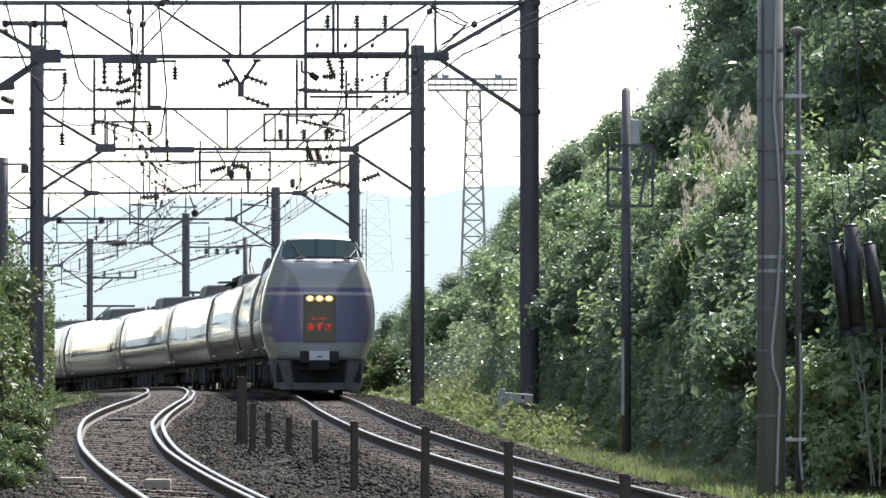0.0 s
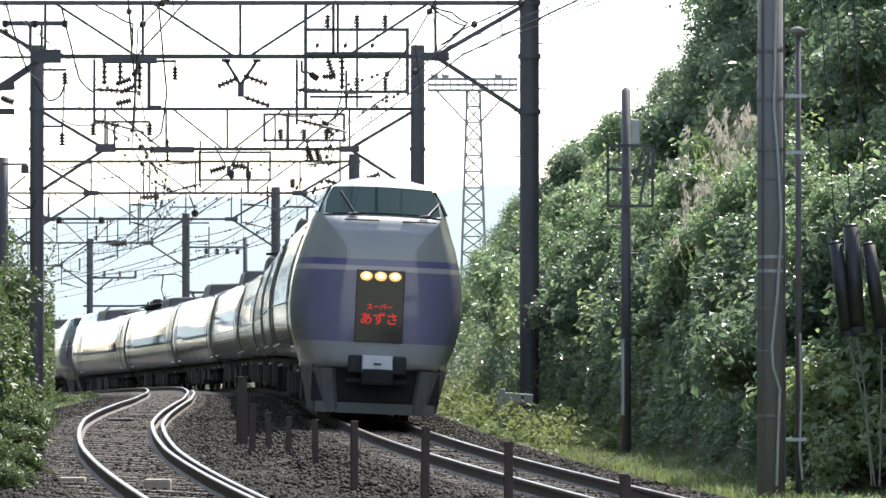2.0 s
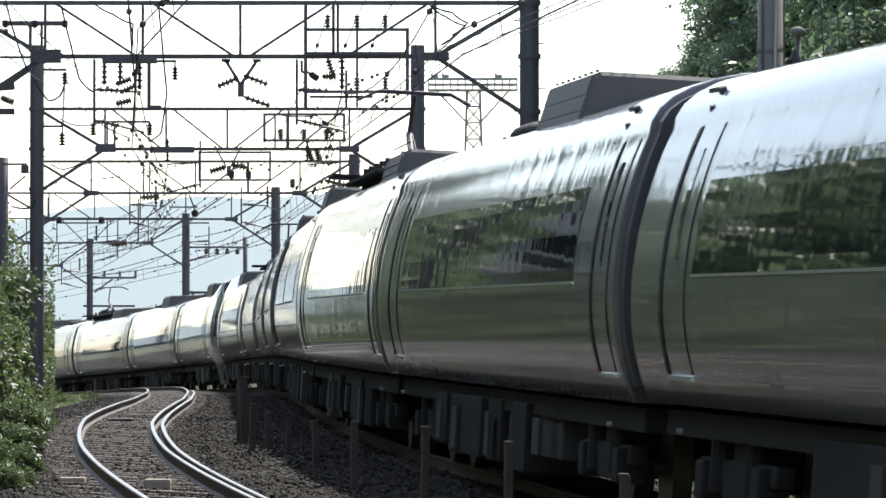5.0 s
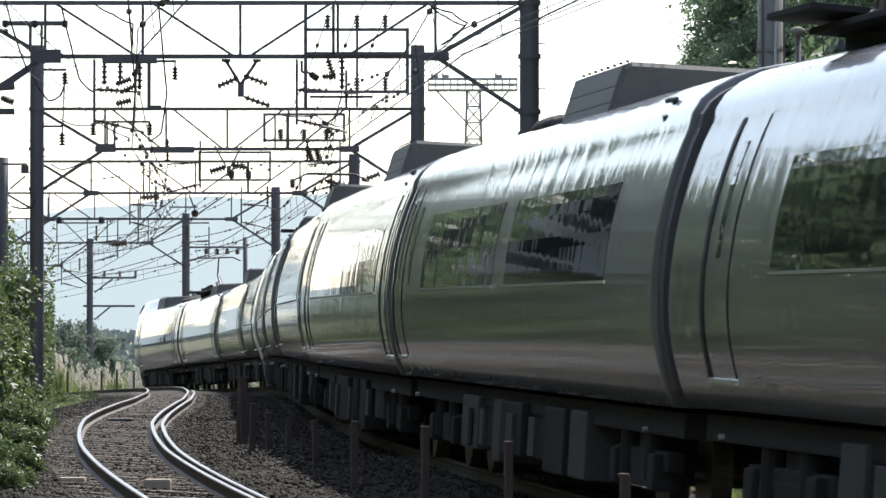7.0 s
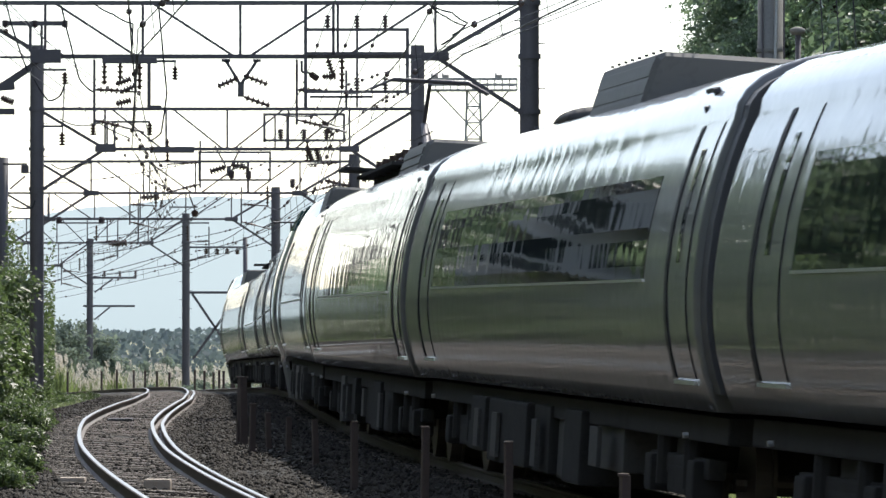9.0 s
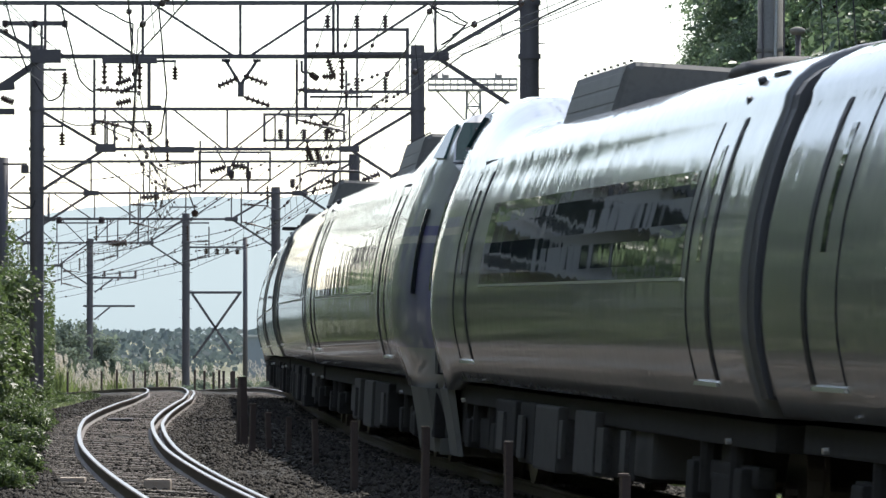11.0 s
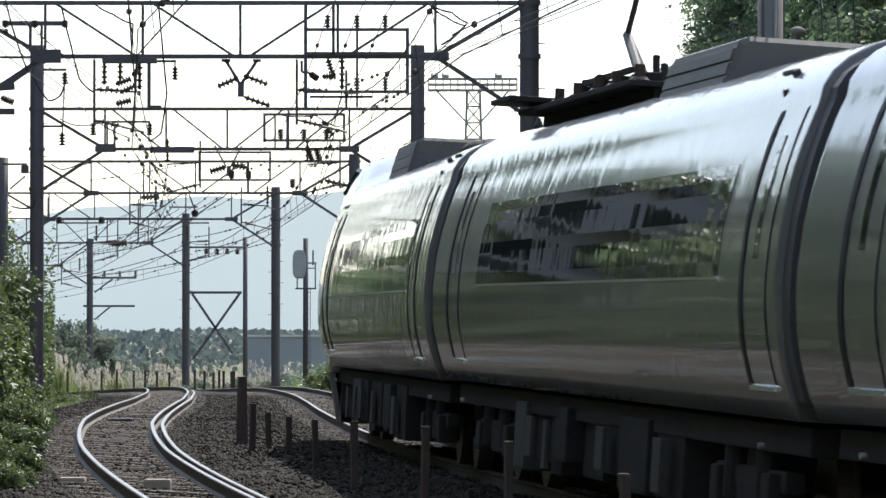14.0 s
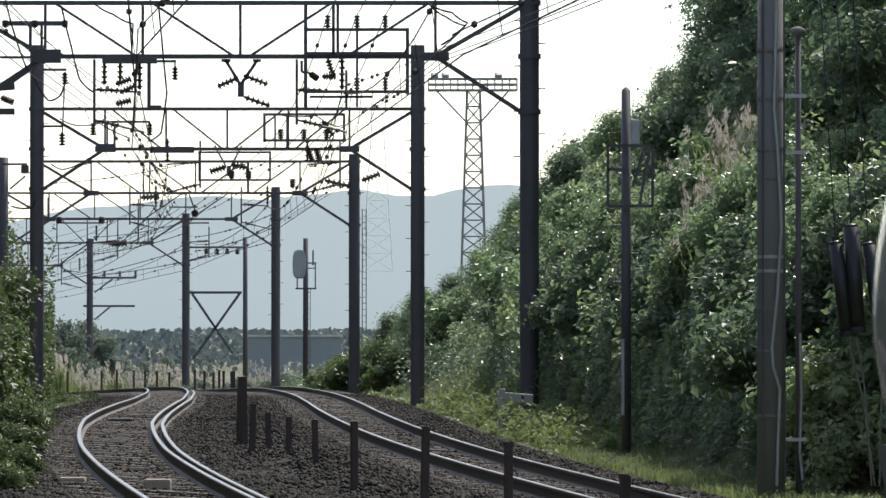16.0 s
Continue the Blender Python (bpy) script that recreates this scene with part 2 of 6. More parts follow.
# ---------- the train ----------
SPEED = 21.262
NOSE_Y = 125.46                    # where the nose stands at the start
PITCH_MID, PITCH_END = 20.35, 20.9
SIDE = ((0.97, 1.225), (1.08, 1.28), (1.22, 1.332), (1.45, 1.40), (1.62, 1.428), (1.80, 1.441), (1.98, 1.443), (2.30, 1.42), (2.60, 1.365), (2.90, 1.285), (3.10, 1.21))
ROOF = 3.68


def half_width(z):
    return float(np.interp(z, [a for a, b in SIDE], [b for a, b in SIDE]))


def ring(y, ztop=ROOF, wide=1.0, low=0.97, high=None, cab=0.0):
    """The outline of a car body across its length, from the lower left edge over the roof; cut flat at ztop."""
    high = high or ztop
    left = []
    for i in range(16):
        z = low + (3.10 - low) * i / 15
        left.append((half_width(z) * wide, z))
    cut = min(1.0, (ztop - 3.10) / (high - 3.10))

    def hw(u):
        round_roof = 1.21 * max(0, 1 - u ** 2.2) ** 0.5
        cab_roof = float(np.interp(u, [0, 0.12, 0.24, 0.36, 0.50, 0.64, 0.77, 0.87, 0.95, 1], [1.21, 1.18, 1.145, 1.10, 1.035, 0.955, 0.86, 0.74, 0.50, 0.0]))
        return (1 - cab) * round_roof + cab * cab_roof
    for i in range(1, 9):
        u = cut * math.sin(math.pi / 2 * i / 8)
        left.append((hw(u) * wide, 3.10 + u * (high - 3.10)))
    edge, z = left[-1]
    for i in range(1, 5):
        left.append((edge * (1 - i / 4), z + 0.03 * (1 - (1 - i / 4) ** 2) * min(1, edge)))
    pts = [Vector((-x, y, z)) for x, z in left]
    return pts + [Vector((x, y, z)) for x, z in left[-2::-1]]


def coach_paint(name, lead):
    """Glossy silver-grey; on a lead car the nose is lavender with a violet line."""
    m = material(name, (0.15, 0.15, 0.149), 0.36, metal=0.0, vary=0.10, scale=0.6, fine=9, coat=0.85)
    n, l = m.node_tree.nodes, m.node_tree.links
    b = n["Principled BSDF"]
    base = b.inputs["Base Color"].links[0].from_socket
    wave_map, wave, dent = n.new("ShaderNodeMapping"), n.new("ShaderNodeTexNoise"), n.new("ShaderNodeBump")
    wave_map.inputs["Scale"].default_value = (0.6, 1.2, 0.5)
    wave.inputs["Scale"].default_value = 1.6
    wave.inputs["Detail"].default_value = 2.0
    dent.inputs["Strength"].default_value = 0.5
    dent.inputs["Distance"].default_value = 0.012
    l.new(n["Texture Coordinate"].outputs["Object"], wave_map.inputs[0])
    l.new(wave_map.outputs[0], wave.inputs["Vector"])
    rib_map, rib, both = n.new("ShaderNodeMapping"), n.new("ShaderNodeTexNoise"), n.new("ShaderNodeMath")
    rib_map.inputs["Scale"].default_value = (0.5, 2.6, 1.2)
    rib.inputs["Scale"].default_value = 1.5
    both.operation = "MULTIPLY_ADD"
    both.inputs[1].default_value = 0.5
    l.new(n["Texture Coordinate"].outputs["Object"], rib_map.inputs[0])
    l.new(rib_map.outputs[0], rib.inputs["Vector"])
    l.new(rib.outputs["Fac"], both.inputs[0])
    l.new(wave.outputs["Fac"], both.inputs[2])
    l.new(both.outputs[0], dent.inputs["Height"])
    l.new(dent.outputs[0], b.inputs["Coat Normal"])
    l.new(dent.outputs[0], b.inputs["Normal"])
    b.inputs["Coat Roughness"].default_value = 0.045
    b.inputs["Specular IOR Level"].default_value = 0.3
    tc = n.new("ShaderNodeTexCoord")
    sep = n.new("ShaderNodeSeparateXYZ")
    l.new(tc.outputs["Object"], sep.inputs[0])

    def band(socket, lo, hi, soft):
        a = n.new("ShaderNodeMapRange")
        a.inputs["From Min"].default_value, a.inputs["From Max"].default_value = lo - soft, lo + soft
        c = n.new("ShaderNodeMapRange")
        c.inputs["From Min"].default_value, c.inputs["From Max"].default_value = hi - soft, hi + soft
        c.inputs["To Min"].default_value, c.inputs["To Max"].default_value = 1, 0
        l.new(socket, a.inputs["Value"])
        l.new(socket, c.inputs["Value"])
        k = n.new("ShaderNodeMath")
        k.operation = "MULTIPLY"
        l.new(a.outputs[0], k.inputs[0])
        l.new(c.outputs[0], k.inputs[1])
        return k.outputs[0]

    def over(base, fac, colour):
        mix = n.new("ShaderNodeMix")
        mix.data_type = "RGBA"
        l.new(fac, mix.inputs[0])
        l.new(base, mix.inputs[6])
        mix.inputs[7].default_value = (*colour, 1)
        return mix.outputs[2]

    col = base
    if lead:
        col = over(col, band(sep.outputs["Y"], -20, -9.0, 0.5), (0.35, 0.355, 0.345))
        front = band(sep.outputs["Y"], -20, -7.3, 0.3)
        for lo, hi, colour in ((1.30, 2.47, (0.195, 0.182, 0.285)), (2.55, 2.66, (0.15, 0.135, 0.285)), (2.47, 2.55, (0.5, 0.45, 0.46))):
            k = n.new("ShaderNodeMath")
            k.operation = "MULTIPLY"
            l.new(front, k.inputs[0])
            l.new(band(sep.outputs["Z"], lo, hi, 0.006), k.inputs[1])
            col = over(col, k.outputs[0], colour)
    l.new(col, b.inputs["Base Color"])
    return m


M_COACH = coach_paint("coach_paint", False)
M_LEAD = coach_paint("lead_car_paint", True)
M_UNDER = material("underframe_grime", (0.027, 0.026, 0.026), 0.8, vary=0.4, scale=4, fine=30, spec=0.12)
M_CASE = material("equipment_case", (0.058, 0.056, 0.055), 0.7, vary=0.4, scale=3, fine=20, spec=0.15)
M_AC = material("roof_unit_grey", (0.11, 0.107, 0.10), 0.6, vary=0.25, scale=2, fine=18)
M_RUBBER = material("rubber", (0.018, 0.018, 0.02), 0.6)
M_GANG = material("gangway_shroud", (0.07, 0.07, 0.076), 0.6, vary=0.15)
# for seals and strips, and for the shade of the door recesses
M_SEAM = material("dark_trim_and_recess_shade", (0.022, 0.022, 0.025), 0.6, spec=0.2)
M_TRIM = material("window_trim", (0.55, 0.55, 0.55), 0.3, metal=0.7)
M_WHEEL = material("wheel_steel", (0.09, 0.075, 0.065), 0.5, metal=0.5)
M_GLASS = material("dark_coach_glass", (0.012, 0.016, 0.017), 0.03, vary=0.2)
M_WIND = material("windscreen_glass", (0.011, 0.028, 0.030), 0.05, vary=0.3, scale=1.2)
M_LAMP = glow("headlamp", (1.0, 0.58, 0.20), 0.42)
M_BULB = glow("headlamp_bulb", (1.0, 0.80, 0.45), 1.6)
M_RED = glow("red_sign", (1.0, 0.04, 0.02), 0.16)
M_WIND.node_tree.nodes["Principled BSDF"].inputs["Specular IOR Level"].default_value = 0.09
M_GLASS.node_tree.nodes["Principled BSDF"].inputs["Specular IOR Level"].default_value = 0.4


def wavy(m, scale, depth):
    """Panes that bend what they mirror a little."""
    n, l = m.node_tree.nodes, m.node_tree.links
    mp, nz, bp = n.new("ShaderNodeMapping"), n.new("ShaderNodeTexNoise"), n.new("ShaderNodeBump")
    mp.inputs["Scale"].default_value = scale
    nz.inputs["Scale"].default_value = 1.0
    nz.inputs["Detail"].default_value = 1.0
    bp.inputs["Strength"].default_value = 0.5
    bp.inputs["Distance"].default_value = depth
    l.new(n["Texture Coordinate"].outputs["Object"], mp.inputs[0])
    l.new(mp.outputs[0], nz.inputs["Vector"])
    l.new(nz.outputs["Fac"], bp.inputs["Height"])
    l.new(bp.outputs[0], n["Principled BSDF"].inputs["Normal"])


wavy(M_GLASS, (0.5, 2.2, 0.9), 0.0045)
M_SKIRT = material("skirt_grey", (0.13, 0.13, 0.125), 0.6, vary=0.3, scale=2, fine=15, spec=0.2)
M_WHITE = material("white_paint", (0.62, 0.62, 0.63), 0.35)


def side_patch(bm, y0, y1, z0, z1, out, sides=(-1, 1), n=8, wide=1.0):
    """A curved plate on the flank, a little proud of it, with a thin edge."""
    for s in sides:
        for k in range(n):
            za, zb = z0 + (z1 - z0) * k / n, z0 + (z1 - z0) * (k + 1) / n
            xa, xb = half_width(za) * wide + out, half_width(zb) * wide + out
            a, b, c, d = [bm.verts.new(p) for p in ((s * xa, y0, za), (s * xa, y1, za), (s * xb, y1, zb), (s * xb, y0, zb))]
            bm.faces.new((a, b, c, d) if s > 0 else (d, c, b, a))
    bmesh.ops.remove_doubles(bm, verts=bm.verts, dist=1e-4)
    r = bmesh.ops.extrude_face_region(bm, geom=bm.faces[:])
    for v in [e for e in r["geom"] if isinstance(e, bmesh.types.BMVert)]:
        v.co.x -= math.copysign(out + 0.012, v.co.x)
    bmesh.ops.recalc_face_normals(bm, faces=bm.faces[:])
    return bm


def bogie(car, y):
    bm = bmesh.new()
    for s in (-1, 1):
        add_box(bm, (s * 0.95, y, 0.52), (0.14, 2.9, 0.16), bevel=0.03)
        add_box(bm, (s * 0.95, y, 0.40), (0.16, 0.9, 0.22), bevel=0.03)
        for w in (-1.05, 1.05):
            add_box(bm, (s * 0.98, y + w, 0.43), (0.24, 0.34, 0.30), bevel=0.04)
            add_tube(bm, (s * 1.0, y + w * 0.62, 0.35), (s * 1.0, y + w * 0.62, 0.75), 0.09, 10)
    add_box(bm, (0, y, 0.6), (2.0, 0.5, 0.25), bevel=0.03)
    b = part("bogie", bm, M_UNDER, car)
    for w in (-1.05, 1.05):
        bm = bmesh.new()
        add_tube(bm, (-0.75, y + w, 0.43), (0.75, y + w, 0.43), 0.07, 10)
        for s in (-1, 1):
            add_tube(bm, (s * 0.535, y + w, 0.43), (s * 0.66, y + w, 0.43), 0.43, 28)
            add_tube(bm, (s * 0.50, y + w, 0.43), (s * 0.535, y + w, 0.43), 0.455, 28)
        part("wheelset", bm, M_WHEEL, b)


def pantograph(car, y, raised):
    """A roof bed with insulators and a single-arm collector."""
    bm = bmesh.new()
    add_box(bm, (0, y + 0.4, 3.74), (1.7, 7.4, 0.05), bevel=0.01)
    add_box(bm, (0, y + 3.70, 3.84), (2.2, 1.5, 0.05), bevel=0.01)
    add_box(bm, (0, y + 0.4, 3.67), (1.2, 7.2, 0.12))
    add_box(bm, (0, y + 3.3, 3.78), (0.9, 1.0, 0.1))
    bed = part("pantograph_bed", bm, M_UNDER, car)
    for x in (-0.6, 0.55):
        for dy in (-2.3, -0.9, 0.2, 1.6, 2.9):
            bm = bmesh.new()
            add_tube(bm, (x, y + dy, 3.78), (x, y + dy, 3.96), 0.05, 10)
            for k in range(3):
                add_tube(bm, (x, y + dy, 3.70 + k * 0.06), (x, y + dy, 3.725 + k * 0.06), 0.095, 12, 0.07)
            part("insulator", bm, M_INSUL, bed)
    bm = bmesh.new()
    for x in (-0.5, 0.5):
        add_beam(bm, (x, y - 1.2, 3.97), (x, y + 1.8, 3.97), 0.05, 0.05)
    for dy in (-1.8, -0.7, 0.5, 1.8):
        add_beam(bm, (-0.6, y + dy, 3.88 + 0.05 * math.sin(dy * 5)), (0.6, y + dy, 3.88 + 0.05 * math.sin(dy * 5)), 0.07, 0.07)
    for k in range(11):
        h = random.uniform(0.08, 0.26)
        add_box(bm, (random.uniform(-0.55, 0.4), y - 2.2 + 0.5 * k, 3.69 + h / 2), (random.uniform(0.14, 0.3), random.uniform(0.14, 0.36), h), bevel=0.02)
        add_tube(bm, (-0.35, y - 2.2 + 0.5 * k, 3.76), (-0.35, y - 2.1 + 0.5 * k, random.uniform(3.88, 4.10)), 0.035, 8)
    part("collector_base", bm, M_UNDER, car)
    bm = bmesh.new()
    if raised:
        low, knee, top = Vector((0, y + 1.5, 4.02)), Vector((0, y + 2.6, 4.52)), Vector((0, y + 1.8, 5.08))
        add_tube(bm, low, knee, 0.05, 8)
        add_tube(bm, low + Vector((0.12, 0.2, 0)), knee + Vector((0.05, 0.1, 0)), 0.02, 6)
        add_tube(bm, knee, top, 0.03, 8)
    else:
        top = Vector((0, y + 0.1, 4.30))
        add_tube(bm, (0, y - 0.9, 4.16), (0, y + 1.1, 4.24), 0.05, 8)
        add_tube(bm, (0, y + 1.1, 4.25), top, 0.03, 8)
    part("collector_arm", bm, M_STEEL, car)
    bm = bmesh.new()
    for dy in (-0.15, 0.15):
        add_tube(bm, top + Vector((-0.55, dy, 0.03)), top + Vector((0.55, dy, 0.03)), 0.025, 8)
        for s in (-1, 1):
            add_tube(bm, top + Vector((s * 0.55, dy, 0.03)), top + Vector((s * 0.85, dy, -0.12)), 0.018, 6)
    for s in (-0.3, 0.3):
        add_tube(bm, top + Vector((s, -0.15, 0.02)), top + Vector((s, 0.15, 0.02)), 0.02, 6)
    part("collector_head", bm, M_STEEL, car)


def roof_unit(car, y, length=3.2, low=0.0):
    """An air conditioner with sloping sides, a grille and a row of bolts."""
    bm = bmesh.new()
    rings = []
    for yy, k in ((y - length / 2, 0), (y - length / 2 + 0.04, 1), (y + length / 2 - 0.04, 1), (y + length / 2, 0)):
        e = 0.0 if k else 0.04
        rings.append([Vector(p) for p in ((-0.92 + e, yy, 3.38), (-0.78 + e, yy, 3.92 - e - low), (-0.70, yy, 3.96 - e - low), (0.70, yy, 3.96 - e - low), (0.78 - e, yy, 3.92 - e - low), (0.92 - e, yy, 3.38))])
    loft(bm, rings)
    unit = part("air_conditioner", bm, M_AC, car)
    for s in (-1, 1):
        bm = bmesh.new()
        for k in range(3):
            zz = 3.50 + k * (0.15 - low * 0.4)
            add_box(bm, (s * (0.915 - (zz - 3.38) * 0.26), y, zz), (0.02, length * 0.97, 0.13 - low * 0.4), Euler((0, radians(-s * 14.5), 0)).to_matrix(), 0.006)
        part("side_panelling", bm, M_AC, unit)
    bm = bmesh.new()
    for k in range(8):
        for s in (-1, 1):
            add_box(bm, (s * 0.72, y - length * 0.45 + k * length * 0.9 / 7, 3.97), (0.03, 0.03, 0.022), bevel=0.004)
    tagged(part("bolting", bm, M_CASE, unit), kind="stuff")


def roof_cowl(car, y):
    """A low rounded vent on the roof."""
    bm = bmesh.new()
    rows = []
    for dy, k in ((-0.55, 0.55), (-0.48, 0.85), (-0.30, 1.0), (0.25, 0.95), (0.55, 0.5)):
        rows.append([Vector((math.cos(a) * 0.62, y + dy, 3.62 + max(0.0, math.sin(a)) ** 0.6 * 0.18 * k)) for a in (math.pi * q / 12 for q in range(13))])
    loft(bm, rows)
    part("roof_vent", bm, M_CASE, car, "low dark rounded vent", smooth=True)


def underfloor(car, y0, y1):
    bm = bmesh.new()
    add_box(bm, (0, (y0 + y1) / 2, 0.83), (2.2, y1 - y0, 0.2), bevel=0.02)
    part("underframe", bm, M_UNDER, car)
    y = y0 + 0.9
    while y < y1 - 1.2:
        w = random.uniform(0.6, 1.6)
        if min(abs(y + w / 2 - 7.1), abs(y + w / 2 + 7.1)) > 2.2:
            bm = bmesh.new()
            h = random.uniform(0.48, 0.66)
            add_box(bm, (0, y + w / 2, 0.84 - h / 2), (random.uniform(2.05, 2.4), w, h), bevel=0.03)
            case = part("equipment_case", bm, M_CASE if random.random() < 0.3 else M_UNDER, car)
            for s in (-1, 1):
                if random.random() < 0.5:
                    bm = bmesh.new()
                    add_box(bm, (s * 1.2, y + w * 0.4, 0.80 - h / 2), (0.04, w * 0.3, h * 0.7), bevel=0.008)
                    part("access_panel", bm, M_CASE, case)
        y += w + random.uniform(0.05, 0.2)
    for yy in (y0 + 1.2, y1 - 1.2):
        for s in (-1, 1):
            bm = bmesh.new()
            add_tube(bm, (s * 1.20, yy, 0.775), (s * 1.24, yy, 0.77), 0.022, 8)
            part("jacking_cap", bm, M_TRIM, car)


def door(car, y, width=0.95):
    """A plug door: a dark strip along its rear edge for the deep recess's shade, a hairline joint along the other."""
    for yy, wide in ((y - width / 2, 0.006), (y + width / 2, 0.065)):
        for s in (-1, 1):
            bm = bmesh.new()
            rows = []
            for k in range(15):
                zz = 1.20 + 2.02 * k / 14
                e = half_width(zz) if zz < 3.10 else half_width(3.10) - (zz - 3.10) * 0.9
                rows.append([Vector((s * (e + q), yy + w, zz)) for q, w in ((0.008, -wide), (0.008, wide), (-0.05, wide), (-0.05, -wide))])
            loft(bm, rows)
            bmesh.ops.recalc_face_normals(bm, faces=bm.faces[:])
            part("door_seam", bm, M_SEAM, car)
    for s in (-1, 1):
        bm = side_patch(bmesh.new(), y - 0.07, y + 0.07, 2.05, 2.9, 0.006, (s,))
        part("door_window", bm, M_GLASS, car)
        bm = bmesh.new()
        add_box(bm, (s * (half_width(1.18) + 0.005), y, 1.17), (0.04, width, 0.03))
        part("door_sill", bm, M_TRIM, car)
        bm = bmesh.new()
        add_box(bm, (s * (half_width(3.10) - 0.05), y, 3.20), (0.06, width, 0.035))
        part("rain_strip", bm, M_SEAM, car)


def windows(car, spans):
    for a, b in spans:
        for s in (-1, 1):
            bm = side_patch(bmesh.new(), a, b, 1.94, 2.74, 0.006, (s,))
            w = part("side_window", bm, M_GLASS, car, "long dark reflective window")
            bm = bmesh.new()
            add_box(bm, (s * (half_width(1.925) + 0.006), (a + b) / 2, 1.926), (0.02, b - a + 0.04, 0.022))
            part("window_trim", bm, M_TRIM, w)


def roof_bits(car, y):
    bm = bmesh.new()
    add_tube(bm, (0.1, y, 3.65), (0.1, y, 3.82), 0.06, 12)
    add_tube(bm, (0.1, y, 3.82), (0.1, y, 3.90), 0.05, 12, 0.02)
    part("aerial", bm, M_BLACK, car)
    for s in (-1, 1):
        bm = bmesh.new()
        add_box(bm, (s * 1.06, y + 1.0, 3.40), (0.03, 0.5, 0.03), bevel=0.005)
        part("roof_handle", bm, M_BLACK, car)
        for p, q in (((s * 1.08, y + 0.5, 3.37), (s * 1.13, y + 0.5, 3.35)), ((s * 1.15, y + 0.45, 3.22), (s * 1.20, y + 0.45, 3.21))):
            part("roof_lug", add_tube(bmesh.new(), p, q, 0.04, 8), M_BLACK, car)


def mid_car(panto=None, split=False):
    car = thing("rail_coach", "silver-grey express coach with long dark windows, coupled in the train", "train car", group="cars of the train")
    bm = bmesh.new()
    rings = [ring(-9.98, 3.65, 0.985), ring(-9.95, 3.675, 0.998), ring(-9.93), ring(-9.88), ring(-7.5)] + [ring(y) for y in (-5, -2.5, 0, 2.5, 5, 7.5, 9.88, 9.93)] + [ring(9.95, 3.675, 0.998), ring(9.98, 3.65, 0.985)]
    loft(bm, rings)
    part("body", bm, M_COACH, car, smooth=True)
    for s in (-1, 1):
        bm = bmesh.new()
        loft(bm, [ring(s * 9.97, 3.60, 0.965, 1.1), ring(s * 10.24, 3.60, 0.965, 1.1)])
        part("gangway_shroud", bm, M_GANG, car)
    if not split:
        door(car, -9.15)
    door(car, 9.25 if split else 8.15)
    if split:
        for s in (-1, 1):
            part("slit_window", side_patch(bmesh.new(), 8.05, 8.3, 1.98, 2.85, 0.006, (s,)), M_GLASS, car)
    windows(car, ((-7.4, -0.7), (0.3, 6.8)) if split else ((-7.7, 6.25),) if panto is not None else ((-7.55, 7.28),))
    underfloor(car, -9.8, 9.8)
    for y in (-7.1, 7.1):
        bogie(car, y)
    roof_unit(car, -1.6 if panto is None else -2.6, low=0.0 if panto is None else 0.08)
    if panto is None:
        roof_cowl(car, 4.0)
    roof_bits(car, -9.0)
    if panto is not None:
        pantograph(car, 4.3, panto)
    return car


# station, roof height, how far the raised cab's outline rules, height of the cut
CAB = ((-6.2, 3.72, 0.2, 3.72), (-6.8, 3.84, 0.5, 3.84), (-7.4, 3.96, 0.8, 3.96), (-8.0, 4.03, 1.0, 4.03), (-8.6, 4.06, 1.0, 4.055), (-9.15, 4.06, 1.0, 4.04), (-9.44, 4.06, 1.0, 3.95), (-9.64, 4.06, 1.0, 3.82),
       (-9.95, 4.06, 1.0, 3.60), (-10.28, 4.06, 1.0, 3.37), (-10.38, 4.06, 1.0, 3.33), (-10.46, 4.06, 1.0, 3.28), (-10.53, 4.06, 1.0, 3.21), (-10.58, 4.06, 1.0, 3.13), (-10.61, 4.06, 1.0, 3.11))


def cab_ring(k):
    y, high, cab, cut = CAB[k]
    wide = 1 - 0.235 * max(0.0, (-y - 8.3) / 2.32) ** 3 - 0.15 * max(0.0, (-y - 10.28) / 0.33) ** 3
    return ring(y, cut, wide, 0.97 - 0.11 * float(smooth_step(8.0, 8.5, -y)) + max(0, 0.86 - wide) * 0.3, high, cab)


